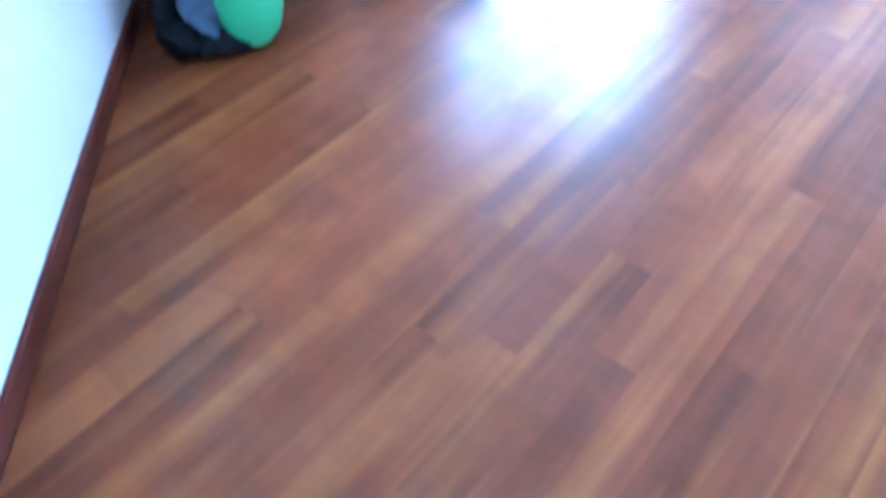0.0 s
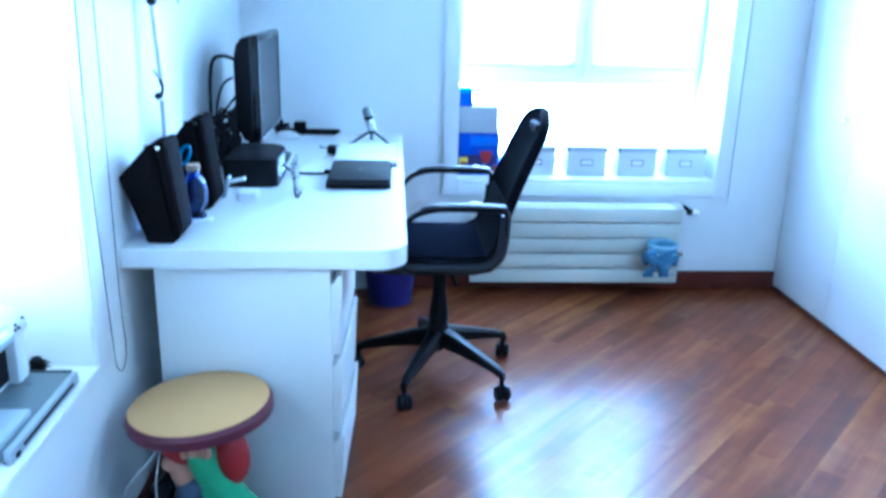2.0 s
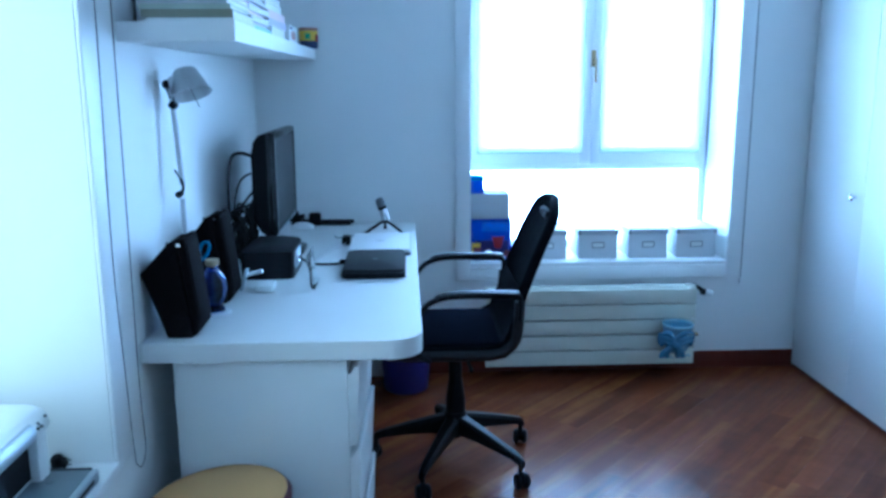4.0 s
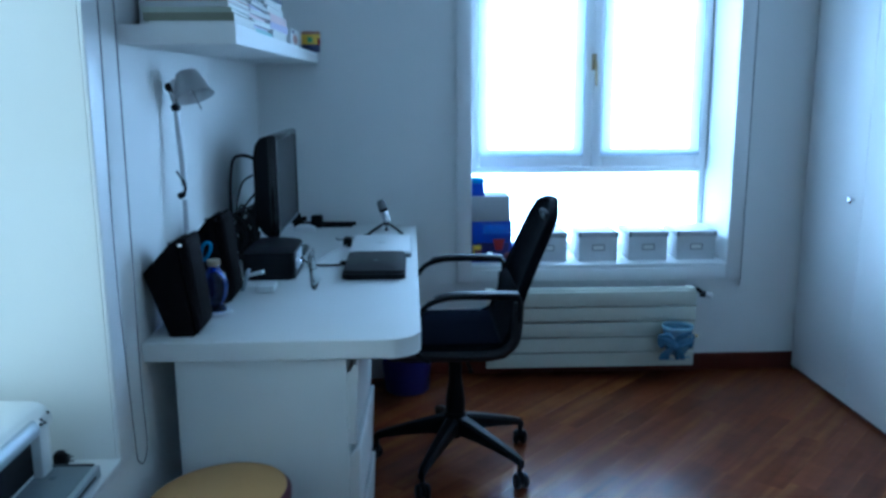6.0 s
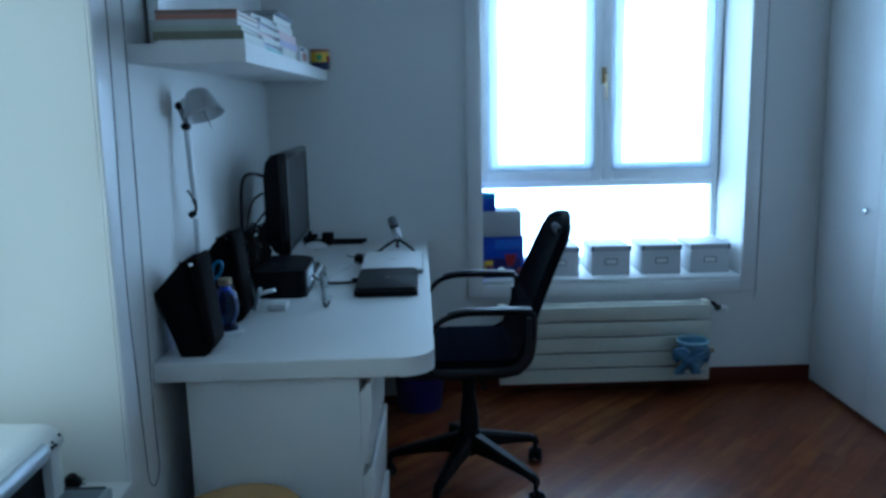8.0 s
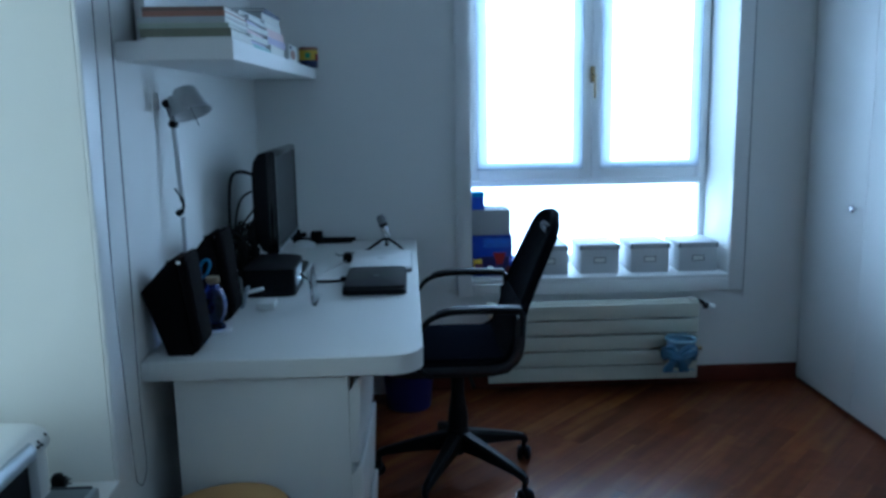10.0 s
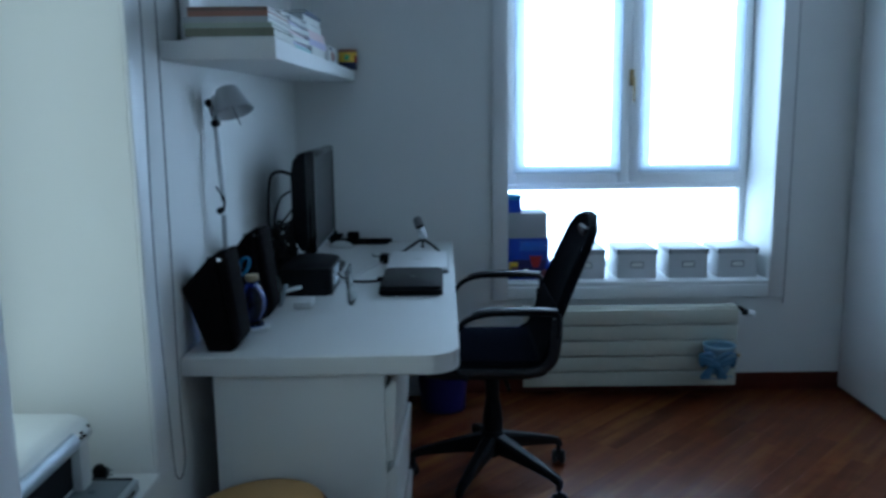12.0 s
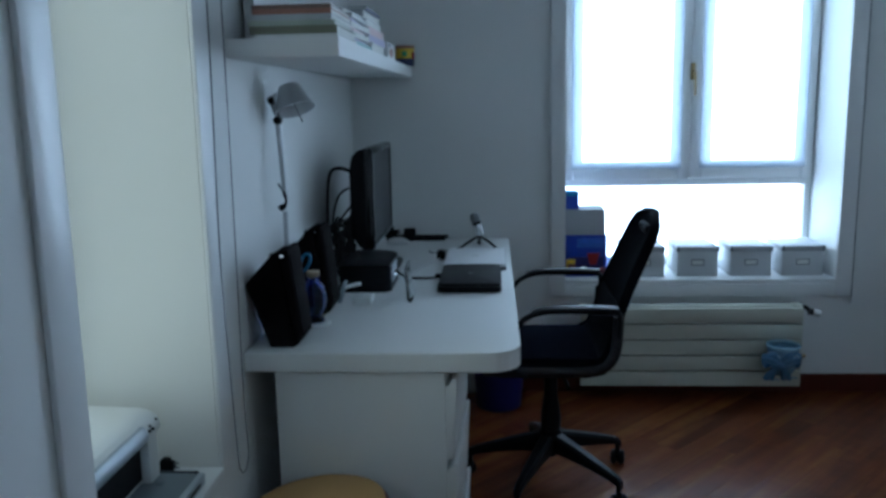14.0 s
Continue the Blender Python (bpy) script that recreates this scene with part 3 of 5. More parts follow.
for sx in (-1, 1):
    lp = bmesh.new()
    for f, zc, r in ((0.0, 0.222, 0.014), (0.012, 0.236, 0.012), (-0.004, 0.207, 0.012)):
        tube([(PX - 0.030 + sx * 0.008, PY - 0.062, PZ + zc - 0.006), (PX - 0.024 + sx * 0.036, PY - 0.066, PZ + zc + 0.010 + f), (PX - 0.015 + sx * 0.064, PY - 0.048, PZ + zc + 0.014), (PX - 0.012 + sx * 0.076, PY - 0.022, PZ + zc + 0.002), (PX - 0.015 + sx * 0.064, PY - 0.040, PZ + zc - 0.012)], r, 10, bm=lp)
    part("bow_loop", lp, CERAMIC, pot, "deep blue bow loop")
    tl = bmesh.new()
    for f in (-0.011, 0.0, 0.011):
        tube([(PX - 0.034 + sx * 0.010, PY - 0.060, PZ + 0.200), (PX - 0.034 + sx * (0.026 + f * 0.5), PY - 0.056, PZ + 0.176), (PX - 0.034 + sx * (0.036 + f), PY - 0.046, PZ + 0.152), (PX - 0.034 + sx * (0.038 + f), PY - 0.042, PZ + 0.142 - abs(f) * 0.4)], 0.0125, 10, bm=tl)
    part("ribbon_end", tl, CERAMIC, pot, "deep blue ribbon end")
part("bow_knot", blob((PX - 0.034, PY - 0.072, PZ + 0.206), (0.018, 0.015, 0.019)), CERAMIC, pot, "deep blue knot")
for dx, dz in ((-0.048, 0.245), (0.036, 0.248), (0.030, 0.150), (-0.048, 0.142)):
    part("glaze_curl", tube([(PX + dx - 0.012, PY - 0.068, PZ + dz), (PX + dx, PY - 0.074, PZ + dz + 0.008), (PX + dx + 0.012, PY - 0.068, PZ + dz - 0.002)], 0.0035, 6), PALEBLUE, pot, "pale blue relief curl")

# ---- office chair ----
CX, CY = 0.850, 2.025
chair = thing("office_chair", (CX, CY, 0), "black office chair with mesh back and looped armrests", "chair")
BX, BY = 0.838, 2.030
part("hub", lathe([(0.0, 0.102), (0.020, 0.102), (0.022, 0.118), (0.042, 0.124), (0.046, 0.135), (0.043, 0.185), (0.037, 0.205), (0.0, 0.206)], (BX, BY, 0), 24), BLACK, chair)
part("gas_column", lathe([(0.035, 0.200), (0.036, 0.235), (0.034, 0.262), (0.026, 0.318), (0.0245, 0.325), (0.0235, 0.440)], (BX, BY, 0), 24), BLACK, chair)
for k in range(5):
    a = radians(-115.5 + 72 * k)
    u = Vector((math.cos(a), math.sin(a), 0))
    s = Vector((-u.y, u.x, 0))
    c = Vector((BX, BY, 0))
    arm = bmesh.new()
    rows = []
    for d, w, z0, z1 in ((0.030, 0.027, 0.122, 0.192), (0.10, 0.024, 0.119, 0.173), (0.20, 0.0195, 0.106, 0.143), (0.265, 0.0165, 0.094, 0.122), (0.296, 0.0145, 0.082, 0.110), (0.308, 0.011, 0.070, 0.098)):
        p = c + u * d
        rows.append([arm.verts.new(p + s * q * w + Vector((0, 0, z))) for q, z in ((-0.8, z0), (0.8, z0), (1, z1 - 0.012), (0.62, z1), (-0.62, z1), (-1, z1 - 0.012))])
    for r0, r1 in zip(rows, rows[1:]):
        for j in range(6):
            arm.faces.new((r0[j], r0[(j + 1) % 6], r1[(j + 1) % 6], r1[j]))
    arm.faces.new(rows[0][::-1])
    arm.faces.new(rows[-1])
    leg = part("leg", arm, BLACK, chair)
    turn = radians(-115.5 + 72 * k + (35, -35, 50, 15, -25)[k])
    ax = Vector((-math.sin(turn), math.cos(turn), 0))
    fwd = Vector((math.cos(turn), math.sin(turn), 0))
    p = c + u * 0.298 + fwd * 0.012 + Vector((0, 0, 0.027))
    wheel = bmesh.new()
    for q in (-1, 1):
        lathe([(0.0, 0.006), (0.024, 0.006), (0.027, 0.010), (0.027, 0.018), (0.021, 0.025), (0.0, 0.027)], p, 18, wheel, axis=ax * q)
    cyl(p - ax * 0.007, p + ax * 0.007, 0.018, n=16, bm=wheel)
    castor = part("castor", wheel, BLACK, leg)
    hood = bmesh.new()
    blob(p + Vector((0, 0, 0.012)) - fwd * 0.004, (0.020, 0.016, 0.023), (0, 0, math.degrees(turn)), hood, u=12, v=8)
    cyl(c + u * 0.298 + Vector((0, 0, 0.040)), c + u * 0.298 + Vector((0, 0, 0.084)), 0.009, n=10, bm=hood)
    part("castor_hood", hood, BLACK, leg)
part("mechanism", box(CX - 0.11, CX + 0.10, CY - 0.07, CY + 0.07, 0.425, 0.470, 0.012), BLACK, chair)
part("lever", cyl((CX + 0.02, CY - 0.05, 0.44), (CX + 0.03, CY - 0.22, 0.435), 0.006), BLACK, chair)
# seat shell that bends up into the back
prof = [(0.585, 0.500), (0.60, 0.482), (0.66, 0.474), (0.94, 0.472), (0.995, 0.482), (1.030, 0.515), (1.046, 0.575), (1.052, 0.70), (1.040, 0.71),
        (1.022, 0.66), (1.010, 0.585), (0.990, 0.540), (0.955, 0.522), (0.90, 0.518), (0.62, 0.520), (0.595, 0.515)]
for sy in (-1, 1):
    y = CY + sy * 0.236
    part("side_rail", tube([(0.600, y, 0.500), (0.66, y, 0.497), (0.80, y, 0.495), (0.93, y, 0.496), (0.985, y, 0.506), (1.020, y, 0.538), (1.033, y, 0.59), (1.038, y, 0.68)], 0.013, 12, flat=1.4, side=(0, 1, 0)), RAIL, chair, "satin black side rail")
part("seat_shell", prism(prof, "y", CY - 0.235, CY + 0.235, 0.008, 2), MESHBACK, chair)
cush = rounded(0.60, 0.99, CY - 0.215, CY + 0.215, (0.05, 0.03, 0.03, 0.05), 6)
part("seat", prism(cush, "z", 0.512, 0.534, 0.010, 4), FABRIC, chair, "black fabric seat cushion")


def back_outline(z):
    """Half width and place of the backrest at a height."""
    f = (z - 0.52) / (0.985 - 0.52)
    x = 1.030 + 0.012 * f + 0.130 * max(0, f - 0.28) ** 1.15 / 0.72 ** 1.15
    w = 0.235 - 0.055 * f
    if f > 0.86:
        w *= math.sqrt(max(0.0, 1 - ((f - 0.86) / 0.14) ** 2)) * 0.55 + 0.45
    return x, w


zs = [0.565 + 0.42 * k / 20 for k in range(21)]
b = bmesh.new()
grid = []
for z in zs:
    x, w = back_outline(z)
    row = []
    for j in range(13):
        q = -1 + 2 * j / 12
        row.append((x + 0.022 * q * q * -0.6 + 0.006, CY + q * w * 0.97, z))
    grid.append(row)
fr = [[b.verts.new(p) for p in r] for r in grid]
bk = [[b.verts.new((p[0] + 0.014, p[1], p[2])) for p in r] for r in grid]
for i in range(len(zs) - 1):
    for j in range(12):
        b.faces.new((fr[i][j], fr[i][j + 1], fr[i + 1][j + 1], fr[i + 1][j]))
        b.faces.new((bk[i][j], bk[i + 1][j], bk[i + 1][j + 1], bk[i][j + 1]))
    for j in (0, 12):
        b.faces.new((fr[i][j], fr[i + 1][j], bk[i + 1][j], bk[i][j]))
for i in (0, len(zs) - 1):
    for j in range(12):
        b.faces.new((fr[i][j], fr[i][j + 1], bk[i][j + 1], bk[i][j]))
part("backrest", b, MESHBACK, chair, "black mesh backrest")
edge = []
for z in zs:
    x, w = back_outline(z)
    edge.append((x + 0.002, CY - w * 0.98, z))
x, w = back_outline(0.985)
edge += [(x + 0.012, CY - w * 0.5, 0.990), (x + 0.014, CY, 0.992), (x + 0.012, CY + w * 0.5, 0.990)]
for z in reversed(zs):
    x, w = back_outline(z)
    edge.append((x + 0.002, CY + w * 0.98, z))
part("back_frame", tube(edge, 0.017, 10, smooth=0, flat=0.75, side=(1, 0, 0)), MESHBACK, chair)
part("head_panel", box(1.149, 1.176, CY - 0.070, CY + 0.070, 0.915, 0.955, 0.010, 3), BLACK, chair, "glossy black plate at the top of the back")
# two bright steel discs added in place of highlights on the back
for dy, dz in ((-0.030, 0.938), (0.034, 0.945)):
    part("glint_disc", lathe([(0.009, 0.0), (0.009, 0.003), (0.006, 0.005), (0.0, 0.006)], (1.149, CY + dy, dz), 14, axis=(-1, 0, 0.1)), STEEL, chair, "small bright disc standing in for a highlight")
for sy in (-1, 1):
    y, dz = CY + sy * 0.245, 0.026 if sy > 0 else 0.0
    loop = [(1.038, y, 0.62), (1.040, y, 0.68), (1.030, y, 0.698), (0.98, y, 0.702), (0.86, y, 0.704), (0.790, y, 0.699), (0.735, y, 0.678), (0.70, y, 0.632), (0.685, y, 0.58), (0.70, y, 0.51), (0.74, y, 0.482)]
    arm = part("armrest", tube([(a, b, c + dz) for a, b, c in loop], 0.021, 12, flat=0.42, side=(0, 1, 0)), BLACK, chair, "looped black armrest")
    pad = [(1.034, y, 0.711), (0.98, y, 0.7145), (0.90, y, 0.7155), (0.83, y, 0.7145), (0.785, y, 0.709), (0.758, y, 0.699)]
    part("arm_pad", tube([(a, b, c + dz) for a, b, c in pad], 0.026, 14, flat=0.22, side=(0, 1, 0)), PADS, arm, "satin armrest pad")

# ---- waste bin under the desk ----
binp = [(0.0, 0.0), (0.096, 0.0), (0.100, 0.004), (0.126, 0.282), (0.132, 0.286), (0.132, 0.298), (0.124, 0.298), (0.122, 0.282), (0.095, 0.012), (0.0, 0.012)]
bin_ob = thing("waste_bin", (0.655, 2.80, 0.001), "dark blue plastic waste bin under the desk", "bin")
part("tub", lathe(binp, (0.655, 2.80, 0.001), 36), BLUEBIN, bin_ob)
for k in range(30):
    a = 2 * math.pi * k / 30
    d = Vector((math.cos(a), math.sin(a), 0))
    foot_p, head_p = Vector((0.655, 2.80, 0.215)) + d * 0.1205, Vector((0.655, 2.80, 0.278)) + d * 0.1265
    part("rib", tube([foot_p, head_p], 0.0045, 6, smooth=0), BLUEBIN, bin_ob)

# ---- stool with a sculpted foot ----
stool = thing("stool", (0.20, 1.04, 0), "small round stool with cream seat on a painted sculpted foot", "stool")
tilt = (-0.070, 0.0, 0.9975)
seat_c = Vector((0.202, 1.045, 0.362))
part("rim", lathe([(0.10, 0.0), (0.160, 0.0), (0.176, 0.008), (0.178, 0.030), (0.170, 0.040), (0.0, 0.041)], seat_c, 48, axis=tilt), MAROON, stool, "maroon padded rim")
part("seat", lathe([(0.168, 0.036), (0.168, 0.0425), (0.150, 0.047), (0.09, 0.050), (0.0, 0.051)], seat_c, 48, axis=tilt), SEATTOP, stool, "cream vinyl seat")
def lumpy(bm, size, seed, pitch=38):
    """Uneven modelling of a moulded surface."""
    for v in bm.verts:
        c = v.co * pitch + Vector((seed, seed * 1.7, seed * 0.6))
        n = math.sin(c.x + 1.3 * math.sin(c.z)) + math.sin(c.y * 1.1 + c.z) + 0.7 * math.sin(c.z * 1.6 + c.x * 0.7)
        v.co.x += n * size
        v.co.y += math.cos(c.z + c.x) * size
        v.co.z = max(0.0006, v.co.z + math.sin(c.x * 1.2 + c.y) * size * 0.7)
    return bm


part("core", cyl((0.20, 1.06, 0.0), (0.20, 1.05, 0.366), 0.055, 0.075, 24), NAVY, stool)
gp = [(0.0, -0.062), (0.044, -0.058), (0.076, -0.035), (0.086, 0.0), (0.081, 0.042), (0.067, 0.090), (0.056, 0.14), (0.046, 0.20), (0.042, 0.27), (0.0, 0.285)]
part("green_form", lumpy(lathe(gp, (0.292, 0.985, 0.064), 36, axis=(-0.30, -0.03, 0.95)), 0.0050, 2.0), GREEN, stool, "green painted form")
part("red_form", blob((0.284, 0.985, 0.292), (0.042, 0.042, 0.078), (0, -6, 0)), RED, stool, "red painted form")
part("red_form", blob((0.172, 0.985, 0.322), (0.056, 0.052, 0.050)), RED, stool, "red painted form")
for k in range(4):
    part("tan_knob", blob((0.190 + 0.0175 * k, 0.912, 0.343 - 0.003 * abs(k - 1.5)), (0.0095, 0.013, 0.013)), TAN, stool, "small tan knob")
tan = blob((0.168, 0.955, 0.258), (0.026, 0.026, 0.044), (0, -20, 0))
blob((0.146, 0.948, 0.288), (0.019, 0.017, 0.018), (0, 30, 0), tan)
part("tan_form", lumpy(tan, 0.0025, 1.0), TAN, stool, "tan painted form")
slate = blob((0.188, 0.950, 0.188), (0.042, 0.042, 0.062), (0, 12, 0), u=40, v=28)
blob((0.196, 0.944, 0.098), (0.050, 0.050, 0.086), (0, -10, 0), slate, u=40, v=28)
blob((0.178, 0.935, 0.135), (0.040, 0.044, 0.060), (0, 25, 0), slate, u=40, v=28)
part("slate_form", lumpy(lumpy(slate, 0.0050, 3.0), 0.0030, 1.0, 95), SLATE, stool, "slate blue painted form")
dark = blob((0.116, 0.962, 0.130), (0.042, 0.050, 0.120), (0, 5, 0), u=40, v=28)
blob((0.130, 0.925, 0.052), (0.064, 0.062, 0.054), (0, 0, 30), dark, u=40, v=28)
blob((0.225, 0.935, 0.035), (0.072, 0.062, 0.034), (0, 0, 10), dark, u=40, v=28)
part("dark_form", lumpy(lumpy(dark, 0.0065, 5.0), 0.0040, 2.0, 90), NAVY, stool, "black painted form")

# white flex behind the stool
flex = [(0.125, 0.985, 0.345), (0.100, 0.965, 0.30), (0.060, 0.945, 0.255), (0.030, 0.955, 0.205), (0.045, 0.945, 0.175), (0.085, 0.925, 0.165), (0.112, 0.920, 0.185), (0.115, 0.930, 0.26), (0.125, 0.96, 0.34)]
solid("flex", tube(flex, 0.0019, 8), WCABLE, "white flex hanging behind the stool", "cable")

# ---- roller-blind cord beside the west window ----
cord = [(0.012, 1.034, 2.10), (0.012, 1.022, 1.5), (0.012, 1.004, 1.15), (0.012, 1.002, 0.95), (0.012, 1.014, 0.78), (0.012, 1.034, 0.53), (0.012, 1.050, 0.490), (0.012, 1.074, 0.474), (0.012, 1.100, 0.484), (0.012, 1.116, 0.52),
        (0.010, 1.112, 0.66), (0.012, 1.114, 1.0), (0.012, 1.124, 1.50), (0.012, 1.130, 2.10)]
solid("blind_cord", tube(cord, 0.0016, 8, smooth=4), GCORD, "grey looped blind cord hanging on the wall", "blind cord")

# cord beside the north window, ending in a small pull
nc = thing("blind_cord", (N_X1 + 0.079, 2.992, 0.43), "thin pale blind cord hanging beside the window surround", "blind cord")
part("cord", tube([(N_X1 + 0.079, 2.992, 2.3), (N_X1 + 0.080, 2.992, 1.4), (N_X1 + 0.079, 2.992, 0.455)], 0.0016, 6), GCORD, nc)
part("pull", lathe([(0.0, 0.0), (0.005, 0.002), (0.006, 0.012), (0.003, 0.030), (0.0, 0.031)], (N_X1 + 0.079, 2.992, 0.426), 12), WCABLE, nc, "small white cord pull")

# ---- printer on the west sill ----
pr = thing("printer", (-0.22, 0.665, W_Z0), "white and silver all-in-one printer with its tray out, on the sill", "printer")
SZ = W_Z0 + 0.0005
py0, py1 = 0.425, 0.872
part("base", box(-0.385, -0.135, py0 + 0.01, py1 - 0.004, SZ, SZ + 0.128, 0.008), PRINTW, pr)
part("side_cheek", box(-0.18, -0.112, py1 - 0.05, py1 - 0.002, SZ, SZ + 0.135, 0.006), PRINTW, pr)
part("side_cheek", box(-0.18, -0.112, py0 + 0.008, py0 + 0.05, SZ, SZ + 0.135, 0.006), PRINTW, pr)
part("paper_slot", box(-0.137, -0.133, py0 + 0.05, py1 - 0.05, SZ + 0.035, SZ + 0.126), BLACK, pr, "dark paper slot")
prof = [(-0.39, SZ + 0.128), (-0.118, SZ + 0.128), (-0.101, SZ + 0.137), (-0.097, SZ + 0.153), (-0.108, SZ + 0.174), (-0.135, SZ + 0.187), (-0.39, SZ + 0.193)]
part("upper_body", prism(prof, "y", py0, py1, 0.016, 4), PRINTW, pr)
prof = [(-0.122, SZ + 0.130), (-0.098, SZ + 0.136), (-0.093, SZ + 0.153), (-0.104, SZ + 0.173), (-0.122, SZ + 0.172)]
part("control_panel", prism(prof, "y", py0 + 0.03, py1 - 0.080, 0.006, 3), PRINTS, pr, "silver control panel")
for y, dz in ((0.803, -0.003), (0.812, 0.004), (0.818, -0.004), (0.848, 0.006)):
    part("button", lathe([(0.0035, 0), (0.0035, 0.004), (0, 0.005)], (-0.1015 - dz * 0.52, y, SZ + 0.158 + dz), 12, axis=(0.88, 0, 0.47)), BLACK, pr)
part("lid", box(-0.385, -0.25, py0 + 0.016, py1 - 0.05, SZ + 0.186, SZ + 0.1945, 0.003, 3), PRINTW, pr, "white scanner lid")
tray = part("paper_tray", box(-0.20, -0.028, py0 + 0.12, py1 + 0.004, SZ + 0.008, SZ + 0.027, 0.003), PRINTG, pr, "slate grey pulled-out paper tray")
part("tray_lip", box(-0.0275, -0.012, py0 + 0.12, py1 + 0.004, SZ + 0.001, SZ + 0.029, 0.004), PRINTS, tray, "silver front edge")
part("tray_slot", box(-0.0118, -0.0105, py0 + 0.17, py1 - 0.03, SZ + 0.011, SZ + 0.019, 0.0004), BLACK, tray, "dark slot in the front edge")
part("tray_catch", box(-0.0118, -0.0085, py0 + 0.135, py0 + 0.150, SZ + 0.006, SZ + 0.016, 0.001), BLACK, tray, "small dark catch")
part("tray_side", box(-0.18, -0.028, py1 + 0.0045, py1 + 0.012, SZ + 0.004, SZ + 0.029, 0.003), PRINTD, tray, "dark side edge")
part("tray_stop", box(-0.100, -0.086, py1 - 0.06, py1 - 0.040, SZ + 0.0265, SZ + 0.0285, 0.0008), PRINTG, tray)
part("tray_cover", box(-0.15, -0.032, py0 + 0.125, py0 + 0.26, SZ + 0.027, SZ + 0.042, 0.005), PRINTS, tray, "silver tray cover")
plug = thing("power_plug", (-0.12, 0.935, SZ), "black mains plug lying on the window sill", "plug")
part("body", box(-0.138, -0.114, 0.918, 0.948, SZ + 0.001, SZ + 0.036, 0.009, 3), BLACK, plug)
part("cap", cyl((-0.114, 0.932, SZ + 0.018), (-0.105, 0.932, SZ + 0.018), 0.014, 0.011, 16), BLACK, plug)
for dz in (-0.008, 0.008):
    part("pin", cyl((-0.105, 0.932, SZ + 0.018 + dz * 0.7), (-0.094, 0.932, SZ + 0.018 + dz * 0.7), 0.002, n=8), STEEL, plug)

# ---- wall lamp over the desk ----
LX, LY = 0.060, 1.415
lamp = thing("desk_lamp", (LX, LY, DZ), "aluminium spring-arm desk lamp with conical shade, arm upright", "lamp")
part("base", lathe([(0.0, 0.0), (0.024, 0.0), (0.025, 0.004), (0.024, 0.012), (0.012, 0.016), (0.010, 0.03), (0.0, 0.03)], (LX, LY, DZ + 0.0335), 28), LAMPALU, lamp)
part("lower_arm", cyl((LX, LY, DZ + 0.045), (LX + 0.004, LY, 1.085), 0.0065, n=12), LAMPALU, lamp)
el = part("elbow", cyl((LX - 0.004, LY - 0.012, 1.098), (LX - 0.004, LY + 0.014, 1.098), 0.0085, n=14), BLACK, lamp, "black elbow joint")
part("elbow_link", tube([(LX - 0.004, LY - 0.012, 1.090), (LX + 0.007, LY - 0.012, 1.104), (LX + 0.010, LY - 0.010, 1.122), (LX + 0.004, LY - 0.010, 1.142)], 0.0038, 8), BLACK, el)
part("elbow_pin", cyl((LX - 0.010, LY - 0.010, 1.165), (LX + 0.004, LY - 0.010, 1.140), 0.003, n=8), STEEL, el)
part("upper_arm", cyl((LX + 0.006, LY, 1.125), (LX - 0.004, LY, 1.325), 0.0075, n=12), LAMPALU, lamp)
part("upper_joint", lathe([(0.010, -0.014), (0.012, 0.0), (0.010, 0.014)], (LX - 0.004, LY, 1.335), 14, axis=(0, 1, 0)), BLACK, lamp, "black head joint")
part("tie_rod", cyl((LX - 0.006, LY + 0.006, 1.335), (LX - 0.022, LY + 0.004, 1.385), 0.0035, n=8), STEEL, lamp)
part("tie_rod", cyl((LX + 0.004, LY - 0.006, 1.335), (LX - 0.010, LY - 0.004, 1.382), 0.0035, n=8), STEEL, lamp)
part("neck", cyl((LX - 0.024, LY, 1.388), (LX + 0.018, LY + 0.012, 1.399), 0.007, n=12), LAMPALU, lamp)
part("neck_joint", lathe([(0.0, -0.012), (0.010, -0.010), (0.012, 0.0), (0.010, 0.010), (0.0, 0.012)], (LX - 0.018, LY - 0.002, 1.389), 16, axis=(0.2, -1, 0.1)), BLACK, lamp, "round black joint")
part("neck_disc", lathe([(0.0, -0.004), (0.014, -0.003), (0.014, 0.003), (0.0, 0.004)], (LX + 0.000, LY - 0.006, 1.396), 18, axis=(0.1, -1, 0.1)), LAMPALU, lamp, "small aluminium disc")
ax = Vector((0.30, -0.26, -0.92)).normalized()
hc = Vector((LX + 0.024, LY + 0.022, 1.426))
shade = lathe([(0.0, 0.0), (0.028, 0.0), (0.031, 0.003), (0.054, 0.067), (0.056, 0.070), (0.053, 0.070), (0.029, 0.008), (0.0, 0.006)], hc, 32, axis=ax)
sh = part("shade", shade, LAMPALU, lamp, "matt aluminium conical shade")
part("bulb", blob(hc + ax * 0.034, (0.016, 0.016, 0.020)), PRINTW, sh)
part("switch_rod", cyl(hc + ax * 0.040, hc + ax * 0.105 + Vector((0.01, 0, 0)), 0.0015, n=6), STEEL, sh)
lamp.location = (0.026, 1.539, 0.7097)
lamp.scale = (1.055, 1.055, 1.055)

